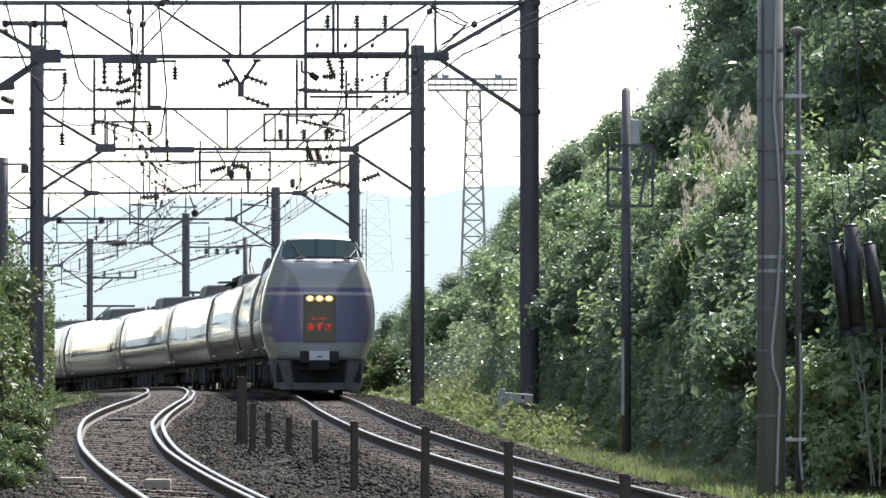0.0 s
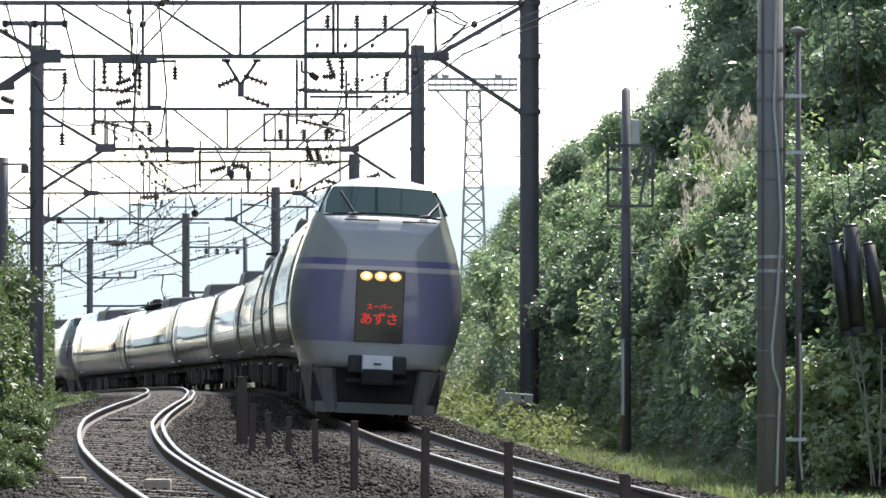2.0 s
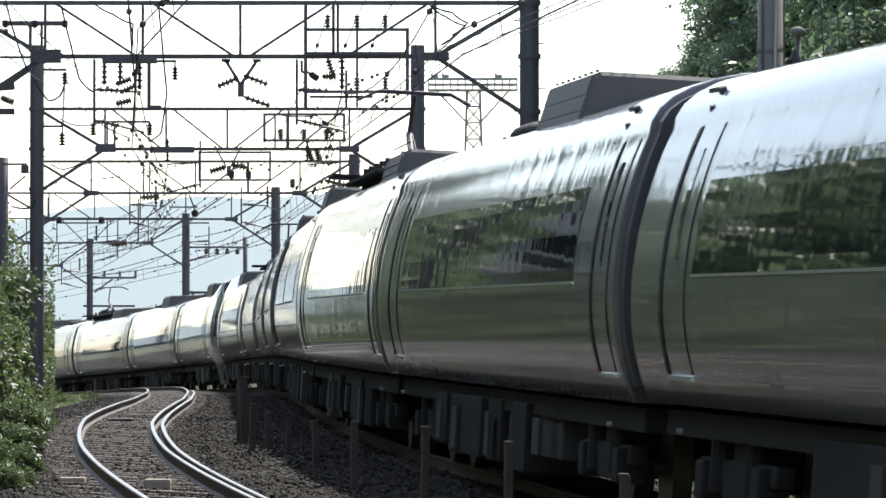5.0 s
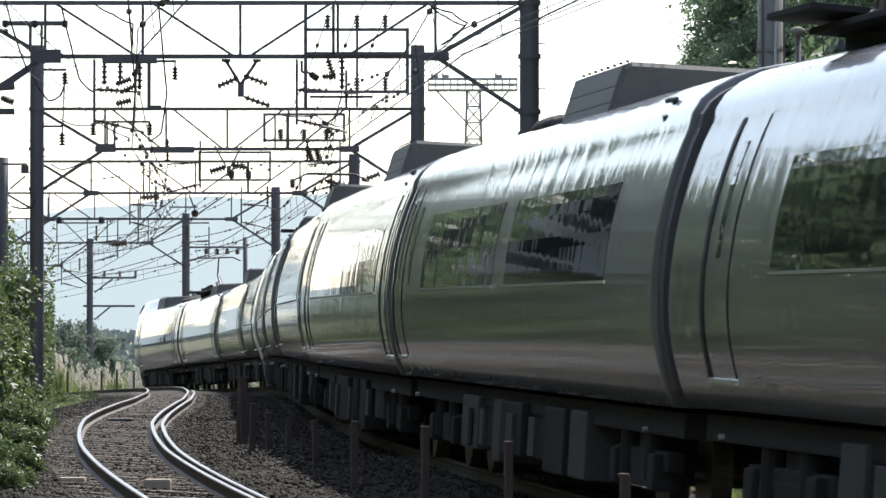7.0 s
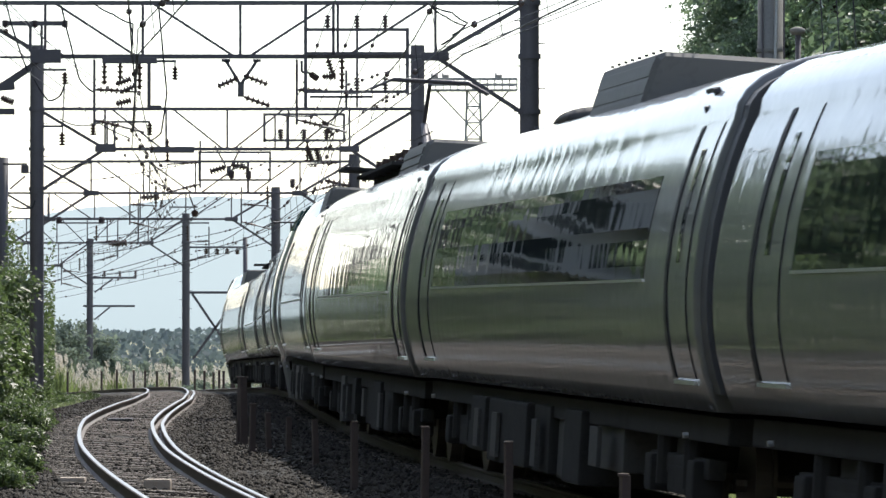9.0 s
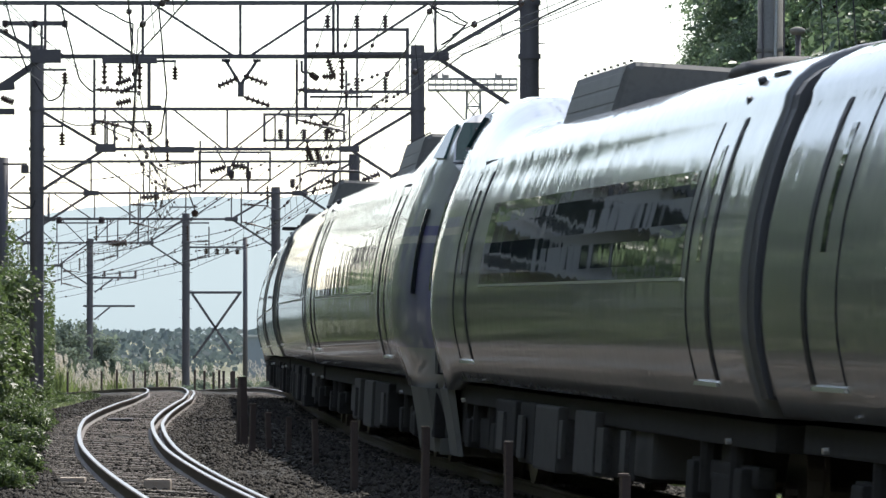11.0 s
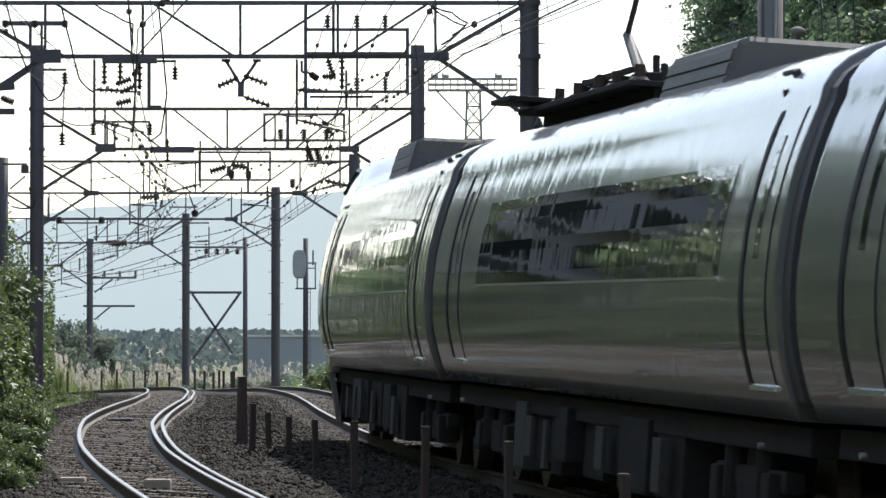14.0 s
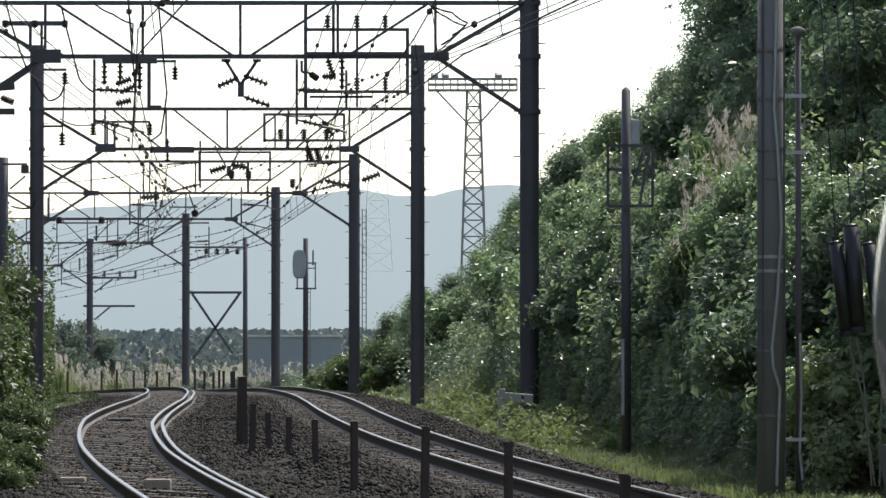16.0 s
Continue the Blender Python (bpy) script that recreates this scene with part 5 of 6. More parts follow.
def right_hand_poles():
    t, X, zt, po = pole_at("concrete_pole", "weathered grey concrete pole with cables strapped to it", "pole", 1364, 63.2, 0.335, -120, M_CONCRETE, 28)
    for y in (90, 175, 265, 315, 455, 480, 545, 620, 735):
        _, z = px(0, y, 63.2)
        bm = bmesh.new()
        add_tube(bm, (X, 63.2, z - 0.02), (X, 63.2, z + 0.02), 0.180, 28)
        part("strap_band", bm, M_GALV if y in (455, 480) else M_CONCRETE, t)
    for pts in (((1376, -50), (1372, 120), (1370, 190), (1378, 290), (1383, 400), (1376, 520), (1366, 615), (1368, 650), (1380, 690), (1376, 800), (1374, 860)),):
        make_wire("cable", [at(x, y, 63.01) for x, y in pts], 0.022, M_GALV, t)
    for x in (1388, 1350):
        make_wire("conduit", [at(x, -100, 63.06), at(x, 400, 63.06), at(x + 1, 855, 63.06)], 0.012, M_STEEL, t)
    # thin steel pipe with a round hood
    t, X, zt, po = pole_at("pipe_pole", "thin grey pipe pole with a round hood beside the concrete pole", "pole", 1413, 63.4, 0.075, 55, M_STEEL, 12)
    bm = bmesh.new()
    bmesh.ops.create_uvsphere(bm, u_segments=16, v_segments=8, radius=0.10, matrix=Matrix.Translation(at(1412, 55, 63.4)) @ Matrix.Diagonal((1, 1, 0.55, 1)))
    part("hood", bm, M_CONCRETE, t, smooth=True)
    make_wire("cable", [at(1416, 590, 63.3), at(1418, 700, 63.3), at(1415, 800, 63.3), at(1420, 850, 63.3)], 0.02, M_GALV, t)
    for y in (170, 270, 778):
        bm = bmesh.new()
        add_beam(bm, at(1385, y, 63.3), at(1428, y, 63.3), 0.03, 0.045)
        part("tie_bar", bm, M_GALV, t)
    # dark mast with an empty sign frame
    t, X, zt, po = pole_at("sign_mast", "dark steel mast with a sign frame and a small grey box", "mast", 1108, 81, 0.155, 160, M_STEEL)
    bm = bmesh.new()
    add_tube(bm, (X, 81, zt), (X, 81, zt + 0.05), 0.073, 16, 0.02)
    part("cap", bm, M_STEEL, t)
    for x0, y0, x1, y1 in ((1076, 258, 1155, 258), (1076, 365, 1155, 365), (1076, 258, 1076, 365), (1155, 258, 1155, 365), (1150, 262, 1132, 362), (1140, 262, 1120, 330), (1076, 300, 1108, 300)):
        bm = bmesh.new()
        add_beam(bm, at(x0, y0, 80.85), at(x1, y1, 80.85), 0.045, 0.045)
        part("frame_bar", bm, M_STEEL, t)
    bm = bmesh.new()
    a, b = at(1117, 212, 80.9), at(1132, 256, 80.9)
    add_box(bm, (a + b) / 2, (b.x - a.x, 0.14, a.z - b.z), bevel=0.02)
    part("box", bm, M_GALV, t, "small grey box")
    # a plain pale strip put in for something vine-like on the mast
    bm = bmesh.new()
    add_beam(bm, at(1102, 600, 80.8), at(1102, 735, 80.8), 0.05, 0.03)
    part("label_strip", bm, M_GALV, t)
    step_irons(t, X, 81, 2.0, zt, 0.075)
    # black tubes over stay wires
    for x0, y0, x1, y1, w, xg in ((1479, 432, 1500, 596, 0.17, 1548), (1507, 402, 1517, 590, 0.20, 1542), (1537, 434, 1560, 590, 0.17, 1556)):
        s = thing("stay_guard", "black plastic tube guard on a slanting stay", "stay guard", group="stay guards")
        bm = bmesh.new()
        a, b = at(x0, y0, 62), at(x1, y1, 62)
        add_tube(bm, a, b, w / 2, 16)
        add_tube(bm, a, a + (a - b).normalized() * 0.04, w / 2, 16, w / 4)
        part("tube", bm, M_BLACK, s, smooth=True)
        bm = bmesh.new()
        c = b.lerp(a, 0.06)
        add_tube(bm, c, b, w / 2 + 0.02, 16)
        part("collar", bm, M_BLACK, s)
        make_wire("stay_rod", [b, at((x1 + xg) / 2 + 2, 700, 62), at(xg, 860, 62)], 0.011, M_CONCRETE, s)
        make_wire("stay_wire", [a, at(x0 - 30, -60, 63)], 0.008, M_WIRE, s)
    # low concrete marker by the large post
    t = thing("trough_marker", "low pale concrete beam on a short post beside the ballast", "marker")
    d = 97.0
    bm = bmesh.new()
    a, b = at(880, 696, d), at(943, 712, d)
    add_box(bm, (a + b) / 2, (b.x - a.x, 0.2, a.z - b.z), Euler((0, radians(4), 0)).to_matrix(), 0.02)
    part("beam", bm, M_MARK, t)
    bm = bmesh.new()
    p = at(888, 688, d)
    g = float(ground_height(p.x, d)) - 0.2
    add_box(bm, (p.x, d - 0.12, (p.z + g) / 2), (0.13, 0.13, p.z - g), bevel=0.02)
    part("post", bm, M_MARK, t)
    bm = bmesh.new()
    q = at(925, 704, d - 0.13)
    add_box(bm, q, (0.05, 0.03, 0.09), bevel=0.005)
    part("mark", bm, M_BLACK, t)


right_hand_poles()


def track_clutter():
    for x0, y0, x1, y1, mat, label, d in ((190, 742, 235, 756, M_BLACK, "dark box lying between the rails", 92.0), (106, 847, 152, 857, M_BOARD, "pale weathered timber end in the ballast", 55.0), (256, 850, 303, 860, M_BOARD, "pale weathered timber end between the rails", 54.6)):
        a, b = at(x0, y0, d), at(x1, y1, d)
        t = thing("track_box" if mat is M_BLACK else "timber_block", label, "box" if mat is M_BLACK else "timber")
        bm = bmesh.new()
        add_box(bm, ((a.x + b.x) / 2, d, a.z - 0.10), (b.x - a.x, 0.3, 0.20), bevel=0.012)
        part("body", bm, mat, t)
        bm = bmesh.new()
        add_box(bm, ((a.x + b.x) / 2, d, a.z + 0.006), ((b.x - a.x) * 0.96, 0.28, 0.012), bevel=0.003)
        part("top", bm, mat, t)


M_BOARD = material("weathered_board", (0.30, 0.25, 0.20), 0.85, vary=0.3, scale=4, fine=40, bump=0.3)
track_clutter()


def far_signal():
    d = 205.0
    t, X, zt, po = pole_at("railway_signal", "dark railway signal mast seen from behind, with ladder and cage", "signal", 541, d, 0.22, 422, M_STEEL, 12)
    bm = bmesh.new()
    rows = []
    for k in range(24):
        a = 2 * math.pi * k / 24
        rows.append((math.copysign(abs(math.cos(a)) ** 0.6, math.cos(a)) * 0.28, math.copysign(abs(math.sin(a)) ** 0.6, math.sin(a)) * 0.58))
    c = at(530, 468, d)
    loft(bm, [[c + Vector((x * k, yy, z * k)) for x, z in rows] for yy, k in ((-0.12, 0.9), (-0.09, 1), (0, 1), (0.03, 0.9))])
    part("back_plate", bm, M_GALV, t)
    for x0, y0, x1, y1, w in ((523, 511, 560, 511, 0.07), (558, 466, 558, 511, 0.05), (545, 466, 560, 466, 0.05), (554, 443, 554, 470, 0.06), (526, 492, 526, 511, 0.05), (545, 475, 558, 475, 0.04)):
        bm = bmesh.new()
        add_beam(bm, at(x0, y0, d - 0.1), at(x1, y1, d - 0.1), w, w)
        part("cage_bar", bm, M_STEEL, t)
    for x in (545, 549):
        bm = bmesh.new()
        add_beam(bm, at(x, 511, d - 0.2), at(x, 670, d - 0.2), 0.025, 0.025)
        part("ladder_rail", bm, M_STEEL, t)
    for k in range(16):
        bm = bmesh.new()
        y = 518 + k * 9.5
        add_beam(bm, at(545, y, d - 0.2), at(549, y, d - 0.2), 0.02, 0.02)
        part("rung", bm, M_STEEL, t)
    lad = thing("pole_ladder", "thin steel ladder fixed beside a portal post", "ladder")
    for x in (641, 648):
        bm = bmesh.new()
        add_beam(bm, at(x, 370, 174), at(x, 590, 174), 0.03, 0.03)
        part("ladder_rail", bm, M_STEEL, lad)
    for k in range(20):
        bm = bmesh.new()
        y = 372 + k * 11
        add_beam(bm, at(641, y, 174), at(648, y, 174), 0.02, 0.02)
        part("rung", bm, M_STEEL, lad)


far_signal()


def far_poles():
    d = 252.0
    t, X, zt, po = pole_at("braced_pole", "steel pole cross-braced to its neighbour far down the line", "pole", 434, d, 0.24, 420, M_STEEL, 12)
    for x0, y0, x1, y1, w in ((335, 518, 428, 518, 0.12), (340, 520, 412, 626, 0.12), (424, 520, 342, 636, 0.12), (335, 438, 430, 438, 0.09)):
        bm = bmesh.new()
        add_beam(bm, at(x0, y0, d), at(x1, y1, d), w, w)
        part("brace", bm, M_STEEL, t)
    for x in (365, 384, 402, 420):
        insulator(t, at(x, 440, d - 0.2), at(x, 450, d - 0.2), 0.13, 3)
    d = 302.0
    t = thing("cross_arm", "steel cross-arms with pin insulators on the far portal post", "bracket", group="overhead line brackets")
    bars(t, d, ((160, 492, 242, 492, 0.12), (148, 542, 239, 542, 0.12), (168, 518, 200, 494, 0.09), (168, 566, 195, 544, 0.09)), "arm", -0.3)
    for x in (185, 212, 240):
        insulator(t, at(x, 491, d - 0.3), at(x, 480, d - 0.3), 0.12, 3)
    d = 150.0
    t, X, zt, po = pole_at("line_pole", "dark steel pole at the edge of the hedge", "pole", 6, d, 0.30, 279, M_STEEL, 14)
    bars(t, d, ((6, 291, 48, 291, 0.06), (18, 335, 45, 312, 0.05)), "arm")
    bm = bmesh.new()
    add_box(bm, at(44, 300, d), (0.22, 0.2, 0.24), bevel=0.02)
    part("box", bm, M_STEEL, t)


far_poles()


def lattice_tower(name, label, d, x, base, top, w0, w1, mat, bays, r, deck=None):
    t = thing(name, label, "tower")
    levels = [base + (top - base) * k / bays for k in range(bays + 1)]

    def corner(k, sx, sy):
        w = w0 + (w1 - w0) * k / bays
        p = at(x, levels[k], d)
        return p + Vector((sx * w / 2, sy * w / 2, 0))
    for sx in (-1, 1):
        for sy in (-1, 1):
            bm = bmesh.new()
            add_beam(bm, corner(0, sx, sy), corner(bays, sx, sy), r, r)
            part("leg", bm, mat, t)
    for k in range(bays):
        bm = bmesh.new()
        for s in (-1, 1):
            for a, b in (((s, -1), (s, 1)), ((-1, s), (1, s))):
                add_beam(bm, corner(k, *a), corner(k + 1, *b), r * 0.6, r * 0.6)
                add_beam(bm, corner(k, *b), corner(k + 1, *a), r * 0.6, r * 0.6)
                add_beam(bm, corner(k, *a), corner(k, *b), r * 0.6, r * 0.6)
        part("lattice_bay", bm, mat, t)
    if deck:
        x0, x1, y0, y1 = deck
        for yy in (-0.8, 0.8):
            for y in (y0, (y0 + y1) / 2, y1):
                bm = bmesh.new()
                add_beam(bm, at(x0, y, d) + Vector((0, yy, 0)), at(x1, y, d) + Vector((0, yy, 0)), r, r)
                part("deck_rail", bm, mat, t)
            for k in range(13):
                xx = x0 + (x1 - x0) * k / 12
                bm = bmesh.new()
                add_beam(bm, at(xx, y0, d) + Vector((0, yy, 0)), at(xx, y1, d) + Vector((0, yy, 0)), r * 0.7, r * 0.7)
                part("deck_post", bm, mat, t)
        bm = bmesh.new()
        a, b = at(x0, y1, d), at(x1, y1, d)
        add_box(bm, (a + b) / 2, (b.x - a.x, 1.7, 0.08))
        part("deck", bm, mat, t)
        for xa, xb in ((x0 + 14, x - 14), (x1 - 14, x + 14)):
            bm = bmesh.new()
            add_beam(bm, at(xa, y1, d), at(xb, y1 + 55, d), r, r)
            part("stay", bm, mat, t)
        for xx in (x0 + 11, x0 + 30, x1 - 33):
            bm = bmesh.new()
            c = at(xx, y0 - 6, d)
            add_box(bm, c, (0.5, 0.4, 0.35), Euler((radians(30), 0, 0.4)).to_matrix(), 0.05)
            part("floodlight", bm, mat, t)


M_TOWER = material("hazy_galvanised", (0.20, 0.20, 0.20), 0.6, vary=0.15)
# near white: the haze before the pylon is put into its colour
M_PALE = material("haze_pale_steel", (0.9, 0.9, 0.9), 0.9, vary=0.02)
lattice_tower("floodlight_tower", "grey steel lattice floodlight tower with a railed platform", 400, 838, 620, 160, 2.3, 1.0, M_TOWER, 16, 0.13, (758, 915, 140, 160))
lattice_tower("power_pylon", "pale hazy power pylon far away", 1500, 668, 480, 200, 9, 3, M_PALE, 9, 0.13)


# ---------- planting ----------
def place(ob, used, x, y, s, rng, sink=0.15, tilt=8, tall=1.0):
    if ob.name in used:
        ob = copy_thing(ob, Matrix())
    else:
        used.add(ob.name)
    ob.matrix_basis = pose(x, y, float(ground_height(x, y)) - sink, rng.uniform(-tilt, tilt), rng.uniform(-tilt, tilt), rng.uniform(0, 360)) @ Matrix.Diagonal((s, s, s * tall, 1))
    return ob


def plumes(seed, label):
    """A clump of tall grass with pale feathery heads."""
    rng = np.random.default_rng(seed)
    t = thing("pampas_clump", label, "grass clump", group="pampas grass")
    v, f, pv, pf = [], [], [], []
    for k in range(110):
        a, lean, h = rng.random() * 6.28, rng.random() * 0.5, 0.8 + rng.random() * 0.9
        bx, by = rng.normal(0, 0.22, 2)
        dx, dy = math.cos(a) * lean, math.sin(a) * lean
        w = 0.016
        i = len(v)
        v += [(bx - w, by, -0.1), (bx + w, by, -0.1), (bx + dx * 0.4 + w, by + dy * 0.4, h * 0.6), (bx + dx * 0.4 - w, by + dy * 0.4, h * 0.6), (bx + dx, by + dy, h * 0.95)]
        f += [(i, i + 1, i + 2), (i, i + 2, i + 3), (i + 3, i + 2, i + 4)]
        if k < 20:
            for q in range(12):
                o = rng.normal(0, 0.035, 3)
                c = np.array([bx + dx * 0.9, by + dy * 0.9, h * 0.95 + 0.05 + q * 0.022])
                i = len(pv)
                pv += [tuple(c + o), tuple(c + o + (0.05 + rng.normal(0, 0.02), rng.normal(0, 0.03), -0.03)), tuple(c + o + (rng.normal(0, 0.02), 0.0, 0.09))]
                pf += [(i, i + 1, i + 2)]
    fast_mesh("blade_tuft", np.array(v), np.array(f), M_GRASS, t)
    tagged(fast_mesh("plume", np.array(pv), np.array(pf), M_PLUME, t), kind="stuff")
    return t


def plant_rest():
    rng = random.Random(21)
    used = set()
    hedge = shrub(31, M_LEAF_HEDGE, 1.2, 0.075, 4600, "dense green climber hedge beside the empty track", "hedge_shrub", "hedge along the track")
    bright = shrub(32, M_LEAF_BRIGHT, 1.0, 0.06, 4200, "light green weeds beside the track", "weed_clump", "weeds beside the tracks")
    far = shrub(33, M_LEAF_FAR, 1.6, 0.13, 2600, "far shrub beyond the track, haze put into its pale grey-green leaves", "far_shrub", "far shrubs")
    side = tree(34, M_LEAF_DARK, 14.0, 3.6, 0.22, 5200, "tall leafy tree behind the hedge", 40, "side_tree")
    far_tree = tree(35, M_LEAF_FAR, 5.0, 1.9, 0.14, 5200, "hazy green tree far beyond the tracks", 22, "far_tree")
    pampas = [plumes(41, "pale feathery pampas grass beyond the tracks"), plumes(42, "tall grass clump with pale plumes")]
    # hedge along the empty track
    def hedge_area(r, n):
        y = 1 / (1 / 50 + r.random(n) * (1 / 130 - 1 / 50))
        y = np.where((y > 62) & (y < 90) & (r.random(n) < 0.8), y + 32, y)          # a low stretch
        x = np.interp(y, YS, XS) - gap(y) - 3.1 - 2.2 * r.random(n)
        return np.minimum(x, -0.0825 * y - 0.5 * r.random(n)), y

    def hedge_end(r, n):
        y = 142 + 20 * r.random(n)
        return -0.0765 * y - 1.4 * r.random(n), y
    leaf_cover("hedge_end_climber", "green climber at the hedge's far end", M_LEAF_HEDGE, 16000, 63, hedge_end, 4.6, 0.075, 12.0)
    leaf_cover("hedge_end_weeds", "low green weeds at the hedge's far end", M_LEAF_HEDGE, 9000, 64, hedge_end, 3.0, 0.07, 45.0)
    leaf_cover("hedge_climber", "green climber leaves over the hedge", M_LEAF_HEDGE, 46000, 61, hedge_area, 3.6, 0.078, 3.0)
    leaf_cover("hedge_vine", "light green vine over the hedge", M_LEAF_HEDGE, 16000, 62, hedge_area, 3.4, 0.07, 33.0)
    y = 54.0
    while y < 128:
        base = line_x(y) - float(gap(y))
        for o, z in ((-3.7, 0.2), (-4.3, 1.5), (-4.5, 2.6)):
            if y < 62 or z > 1 and y < 90:
                continue
            place(hedge, used, min(base + o, -0.0825 * y - 0.9) + rng.uniform(-0.3, 0.2), y + rng.uniform(-0.6, 0.6), rng.uniform(0.75, 1.1), rng, 0.1 - z)
        y += 5.2 if y < 100 else 2.6
    # weeds below the hedge, beside the empty track and round the marker
    for x, y, s in ((-6, 52, 0.34), (14, 53.5, 0.3), (4, 58, 0.4), (20, 61, 0.28), (10, 67, 0.42), (28, 71, 0.34), (20, 80, 0.5), (52, 86, 0.4), (40, 94, 0.45), (56, 100, 0.4),
                    (96, 136, 0.42), (112, 141, 0.5), (88, 146, 0.6), (128, 148, 0.42), (104, 152, 0.62), (146, 154, 0.36), (122, 159, 0.5), (160, 163, 0.34), (140, 168, 0.42)):
        X, _ = px(x, 0, y)
        place(hedge, used, X, y, s, rng, 0.12)
    for x, y, s in ((872, 95.5, 0.34), (893, 95, 0.3), (915, 94.5, 0.26), (860, 98, 0.4), (934, 96, 0.3)):
        X, _ = px(x, 0, y)
        place(bright, used, X, y, s, rng, 0.12)
    for y in np.arange(0, 335, 3.6):
        base = line_x(y) - float(gap(y))
        for o in ((-27.0, -31.0) if 98 < y < 126 else (-13.0, -17.0)):
            place(side, used, base + o + rng.uniform(-0.8, 0.8), y + rng.uniform(-1.5, 1.5), rng.uniform(0.85, 1.2), rng)
    # low growth left and right of the tracks further on
    y = 112.0
    while y < 205:
        base = line_x(y) - float(gap(y))
        place(bright, used, base - 3.6 + rng.uniform(-0.8, 0.7), y, rng.uniform(0.3, 0.5), rng, 0.15)
        place(bright, used, line_x(y) + 3.4 + rng.uniform(-0.4, 0.4), y, rng.uniform(0.3, 0.55), rng, 0.15)
        y += 4.0
    for y in np.arange(60, 114, 4.0):
        place(bright, used, line_x(y) + 3.9 + rng.uniform(-0.2, 0.4), y + rng.uniform(-0.5, 0.5), rng.uniform(0.22, 0.5), rng, 0.12)
    for y, o, s in ((57, 4.6, 0.45), (58.5, 5.2, 0.55), (56, 5.0, 0.4), (60, 5.6, 0.5)):
        place(bright, used, line_x(y) + o, y, s, rng, 0.15)
    for y, o, s in ((188, 4.2, 1.3), (192, 3.9, 1.1), (184, 4.6, 1.5), (196, 4.4, 1.2), (178, 4.8, 1.4), (172, 4.6, 1.2)):
        place(hedge, used, line_x(y) + o, y, s, rng, 0.2)
    # the outer side of the far curve
    for k in range(44):
        y = rng.uniform(200, 262)
        x = line_x(y) + rng.uniform(3.2, 9.0)
        place(bright if rng.random() < 0.4 else far, used, x, y, rng.uniform(0.45, 0.9), rng, 0.2)
    for k in range(64):
        y = rng.uniform(262, 300)
        X, _ = px(rng.uniform(80, 520), 0, y)
        place(rng.choice(pampas), used, X, y, rng.uniform(0.9, 1.6), rng, 0.05)
    for k in range(52):
        y = rng.uniform(300, 350)
        X, _ = px(rng.uniform(60, 640), 0, y)
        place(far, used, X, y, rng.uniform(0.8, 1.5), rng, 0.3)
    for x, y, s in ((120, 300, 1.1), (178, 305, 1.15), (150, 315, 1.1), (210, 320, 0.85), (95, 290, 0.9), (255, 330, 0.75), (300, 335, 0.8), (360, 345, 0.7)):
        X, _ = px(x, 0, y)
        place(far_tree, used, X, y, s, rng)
    for y, o, s in ((82, 5.7, 0.6), (84, 6.0, 0.7), (86, 5.8, 0.55), (85, 6.4, 0.7), (88, 6.2, 0.6), (90, 6.6, 0.7), (83, 6.5, 0.6), (92, 6.0, 0.5), (87, 6.9, 0.7)):
        place(pampas[int(s * 10) % 2], used, line_x(y) + o - 0.3, y, s * 1.5, rng, -1.15)


plant_rest()


def far_stakes():
    for x, d in ((120, 262), (180, 258), (207, 255), (237, 252), (257, 248), (278, 245), (300, 240), (345, 232), (362, 228), (378, 222), (388, 216), (396, 212), (410, 205), (414, 200)):
        p = at(x, 656 + random.uniform(-2, 4), d)
        t = thing("stake", "thin dark stake beside the far curve", "stake", group="stakes along the curve")
        bm = bmesh.new()
        add_box(bm, (p.x, d, p.z - 0.6), (0.10, 0.10, 1.2), bevel=0.01)
        part("shaft", bm, M_RUST, t)
        bm = bmesh.new()
        add_box(bm, (p.x, d, p.z), (0.12, 0.12, 0.03), bevel=0.005)
        part("cap", bm, M_RUST, t)


far_stakes()


# ---------- buildings ----------
M_WALL = material("pale_render", (0.38, 0.38, 0.37), 0.85, vary=0.12, scale=0.4, fine=6)
M_SLATE = material("dark_roof_tiles", (0.09, 0.09, 0.095), 0.7, vary=0.2, scale=1, fine=12)
# distance haze is put into the wall's bluish colour
M_FARWALL = material("hazy_concrete", (0.25, 0.275, 0.29), 0.9, vary=0.08, scale=0.2, fine=2)


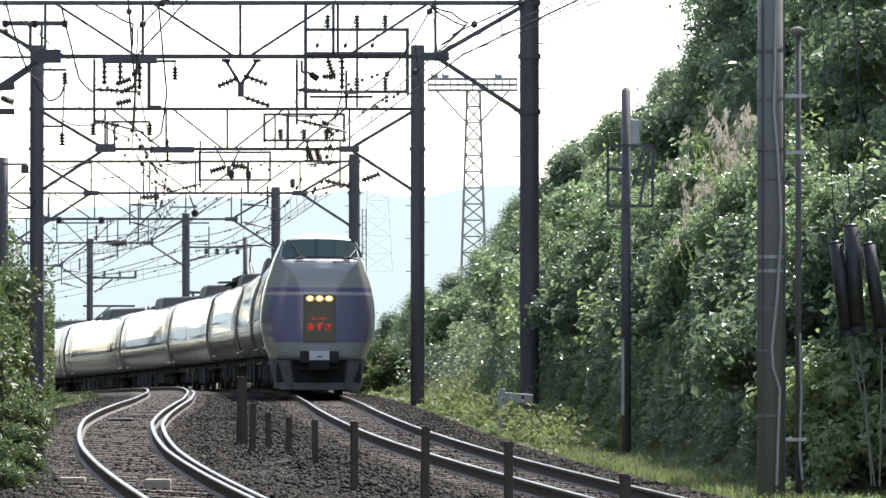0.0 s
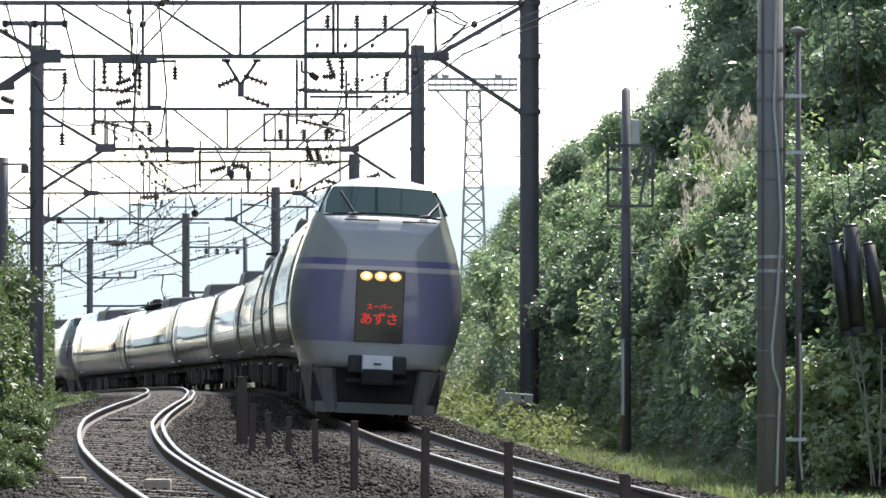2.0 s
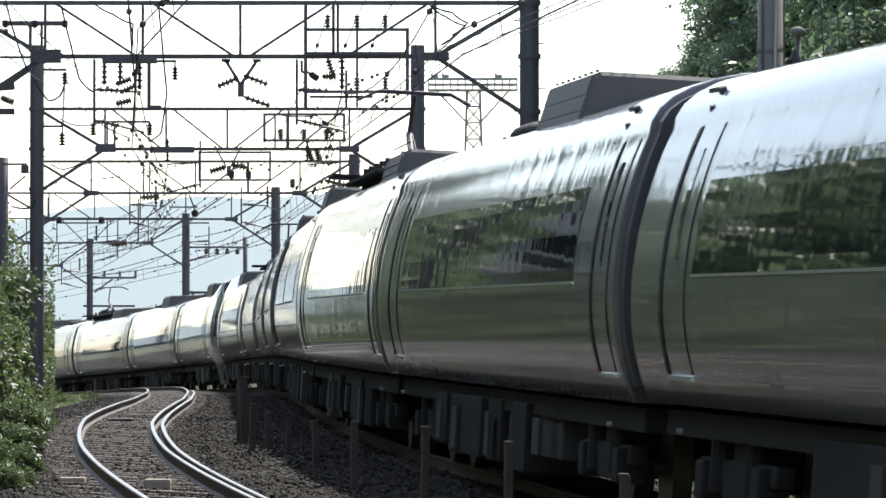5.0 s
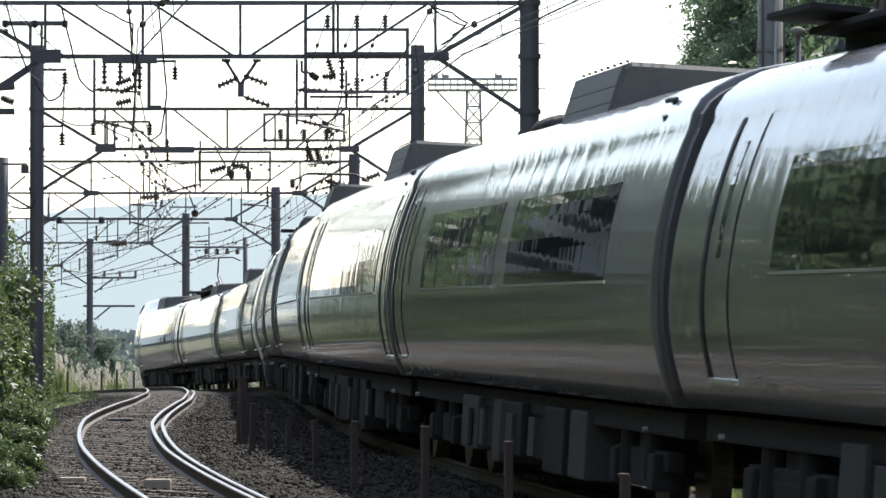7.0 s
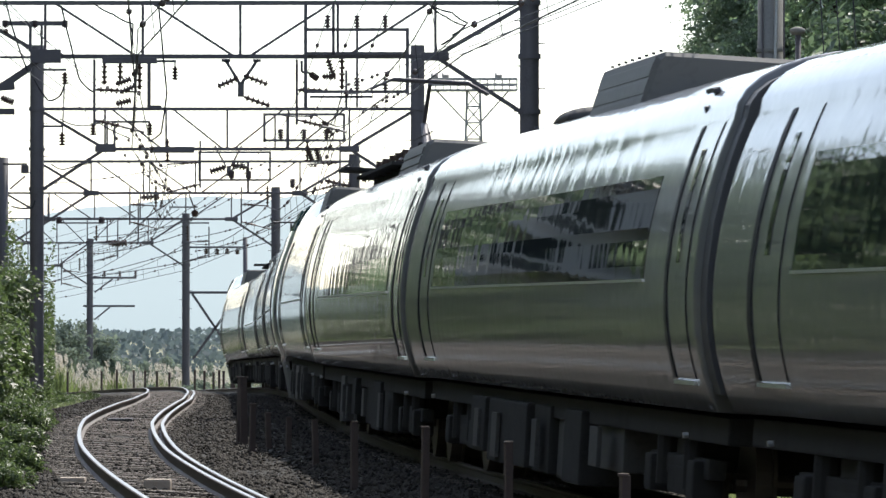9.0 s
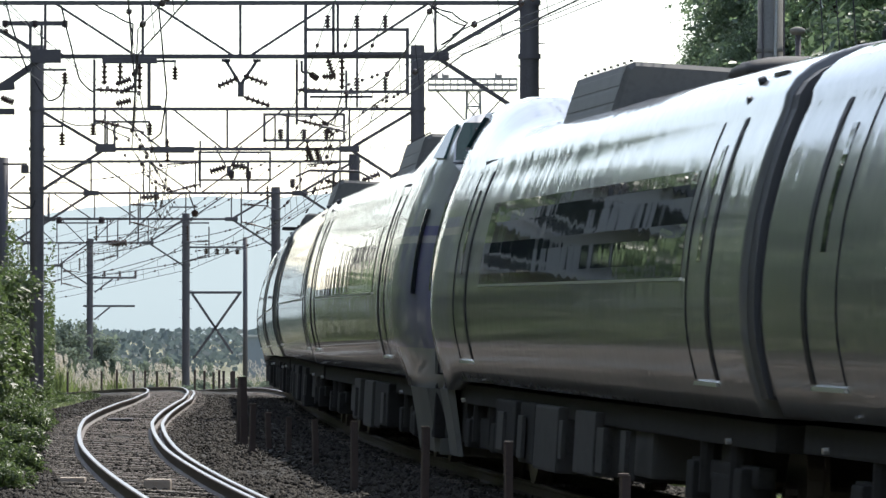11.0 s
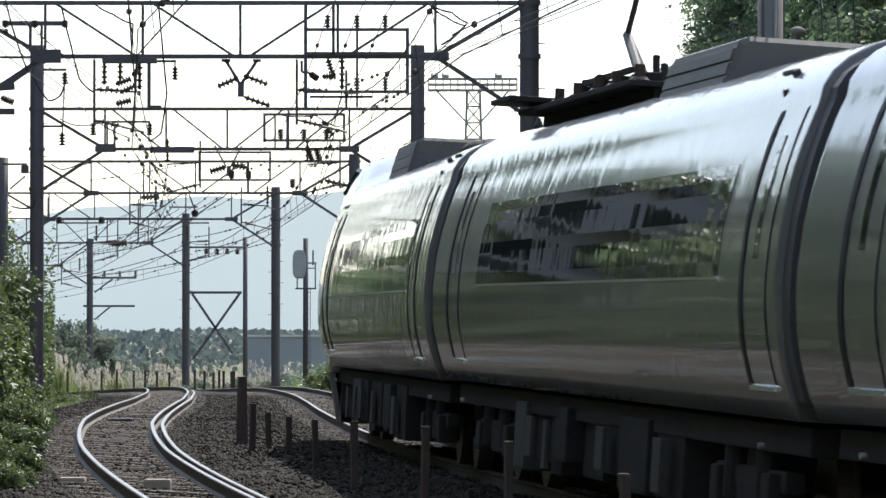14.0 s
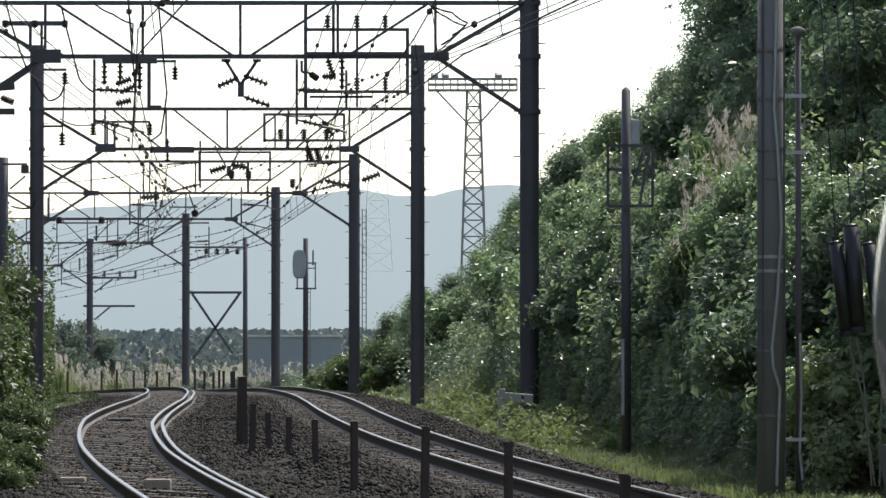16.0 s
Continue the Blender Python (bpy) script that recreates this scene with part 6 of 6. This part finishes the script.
def house(x, y, turn, w=10.0, d=8.0, floors=3):
    """A plain block of flats: storeys with windows, balcony rails and a flat roof with eaves."""
    m = pose(x, y, float(ground_height(x, y)) - 0.3, 0, 0, turn)
    h = thing("apartment_building", "pale rendered four-storey building beyond the hedge", "building", m)
    high = floors * 2.9 + 0.6
    bm = bmesh.new()
    add_box(bm, (0, 0, high / 2), (w, d, high), bevel=0.03)
    part("wall", bm, M_WALL, h)
    bm = bmesh.new()
    add_box(bm, (0, 0, high + 0.15), (w + 0.9, d + 0.9, 0.3), bevel=0.05)
    part("roof", bm, M_SLATE, h)
    for f in range(floors):
        z = 1.7 + f * 2.9
        for k in range(4):
            cx = -w / 2 + (k + 0.5) * w / 4
            bm = bmesh.new()
            add_box(bm, (cx, -d / 2 - 0.02, z), (1.5, 0.08, 1.6), bevel=0.02)
            win = part("window", bm, M_GLASS, h)
            bm = bmesh.new()
            add_box(bm, (cx, -d / 2 - 0.06, z - 0.84), (1.7, 0.18, 0.08), bevel=0.01)
            part("sill", bm, M_WALL, win)
        bm = bmesh.new()
        add_box(bm, (0, -d / 2 - 0.5, z - 1.2), (w, 1.0, 0.14), bevel=0.02)
        add_box(bm, (0, -d / 2 - 0.98, z - 0.55), (w, 0.05, 0.08), bevel=0.01)
        for k in range(31):
            add_box(bm, (-w / 2 + k * w / 30, -d / 2 - 0.98, z - 0.85), (0.04, 0.04, 0.6))
        part("balcony", bm, M_WALL, h)


house(-19.5, 112.0, 28, floors=4)
far_barrier = thing("concrete_barrier", "long pale grey concrete wall across the far plain", "wall")
bm = bmesh.new()
a, b = at(430, 597, 400), at(604, 597, 400)
add_box(bm, ((a.x + b.x) / 2, 400, -0.5), (b.x - a.x, 0.4, 2 * (a.z + 0.5)), bevel=0.02)
part("panel", bm, M_FARWALL, far_barrier)
bm = bmesh.new()
add_box(bm, ((a.x + b.x) / 2, 400, a.z + 0.09), (b.x - a.x + 0.2, 0.7, 0.18), bevel=0.02)
part("coping", bm, M_MARK, far_barrier)


# ---------- loose stones, grass ----------
def scatter_stones():
    rng = np.random.default_rng(3)
    n = 60000
    u = rng.random(n)
    y0, y1 = 41.0, 150.0
    y = 1 / (1 / y0 + u * (1 / y1 - 1 / y0))
    o = rng.uniform(-6.9, 2.75, n)
    g = gap(y)
    near = np.minimum(np.abs(np.abs(o) - 0.566), np.abs(np.abs(o + g) - 0.566))
    keep = near > 0.10
    keep &= ~((np.minimum(np.abs(o), np.abs(o + g)) < 0.5) & (rng.random(n) < 0.7))
    keep &= np.abs(o + g - 0.74) > 0.09
    y, o = y[keep], o[keep]
    n = len(y)
    x = np.interp(y, YS, XS) + o
    z = ground_height(x, y) + 0.012
    base = np.array([(1, 0, 0), (-1, 0, 0), (0, 1, 0), (0, -1, 0), (0, 0, 1), (0, 0, -1)], float)
    tri = np.array([(0, 2, 4), (2, 1, 4), (1, 3, 4), (3, 0, 4), (2, 0, 5), (1, 2, 5), (3, 1, 5), (0, 3, 5)])
    r = rng.uniform(0.018, 0.045, n)
    v = base[None] * rng.uniform(0.6, 1.3, (n, 6, 1)) + rng.normal(0, 0.22, (n, 6, 3))
    a = rng.random(n) * 6.28
    c, s = np.cos(a)[:, None], np.sin(a)[:, None]
    v = np.stack([v[..., 0] * c - v[..., 1] * s, v[..., 0] * s + v[..., 1] * c, v[..., 2] * 0.75], -1) * r[:, None, None]
    v += np.stack([x, y, z], -1)[:, None]
    f = (tri[None] + (np.arange(n) * 6)[:, None, None]).reshape(-1, 3)
    ob = fast_mesh("ballast_stones", v.reshape(-1, 3), f, M_STONE)
    tagged(ob, "brown and grey crushed ballast stones", "gravel", kind="stuff")


scatter_stones()


def scatter_grass(name, label, n, y0, y1, off, height, seed):
    rng = np.random.default_rng(seed)
    y = 1 / (1 / y0 + rng.random(n) * (1 / y1 - 1 / y0))
    lo, hi = off(y)
    x = np.interp(y, YS, XS) + lo + (hi - lo) * rng.random(n)
    z = ground_height(x, y)
    h = height * (0.3 + rng.random(n) ** 1.5)
    a = rng.random(n) * 6.28
    d = np.stack([np.cos(a), np.sin(a), np.zeros(n)], -1)
    w = np.stack([-np.sin(a), np.cos(a), np.zeros(n)], -1) * 0.007
    p = np.stack([x, y, z - 0.03], -1)
    mid = p + d * (h * 0.2)[:, None] + np.stack([0 * h, 0 * h, h * 0.7], -1)
    tip = p + d * (h * 0.75)[:, None] + np.stack([0 * h, 0 * h, h * (0.75 + 0.3 * rng.random(n))], -1)
    v = np.stack([p - w, p + w, mid + w * 0.8, mid - w * 0.8, tip], 1).reshape(-1, 3)
    i = np.arange(n) * 5
    f = np.concatenate([np.stack([i, i + 1, i + 2], 1), np.stack([i, i + 2, i + 3], 1), np.stack([i + 3, i + 2, i + 4], 1)])
    tagged(fast_mesh(name, v, f, M_GRASS), label, "grass", kind="stuff")


scatter_grass("verge_grass", "bright green grass along the foot of the bank", 42000, 52, 190, lambda y: (3.15 + 0 * y, 4.5 + 1.3 * (y < 64)), 0.20, 8)
scatter_grass("hedge_grass", "rough green grass at the foot of the hedge", 26000, 55, 190, lambda y: (-gap(y) - 3.9, -gap(y) - 2.5), 0.28, 9)


def far_woods():
    rng = np.random.default_rng(12)
    n = 14000
    d = rng.uniform(560, 640, n)
    x = (rng.uniform(-1500, 1500, n) - 784) / FOCAL * d
    top = EYE_H + (593 - 586 + 3 * np.sin(x * 0.4) * rng.random(n)) / FOCAL * d
    z = -2.6 + (top + 2.6) * rng.random(n) ** 0.7
    c = np.stack([x, d, z], -1)
    s = rng.uniform(0.25, 0.6, n)[:, None]
    t = rng.normal(size=(n, 3))
    t /= np.linalg.norm(t, axis=1)[:, None]
    b = np.cross(t, rng.normal(size=(n, 3)))
    b /= np.linalg.norm(b, axis=1)[:, None]
    v = np.stack([c - t * s, c + b * s, c + t * s, c - b * s], 1).reshape(-1, 3)
    i = np.arange(n) * 4
    f = np.stack([i, i + 1, i + 2, i + 3], 1)
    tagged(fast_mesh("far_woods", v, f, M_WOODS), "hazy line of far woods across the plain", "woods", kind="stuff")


far_woods()


# ---------- what moves ----------
def motions():
    nose = float(np.interp(NOSE_Y, YS, ARC))
    for ob, behind, half, flip in TRAIN:
        rows = []
        for k in range(33):
            t = k * 0.5
            centre = nose - SPEED * t + behind
            rows.append((t, car_pose(centre - half, centre + half, flip)))
        walk(ob, rows)


motions()
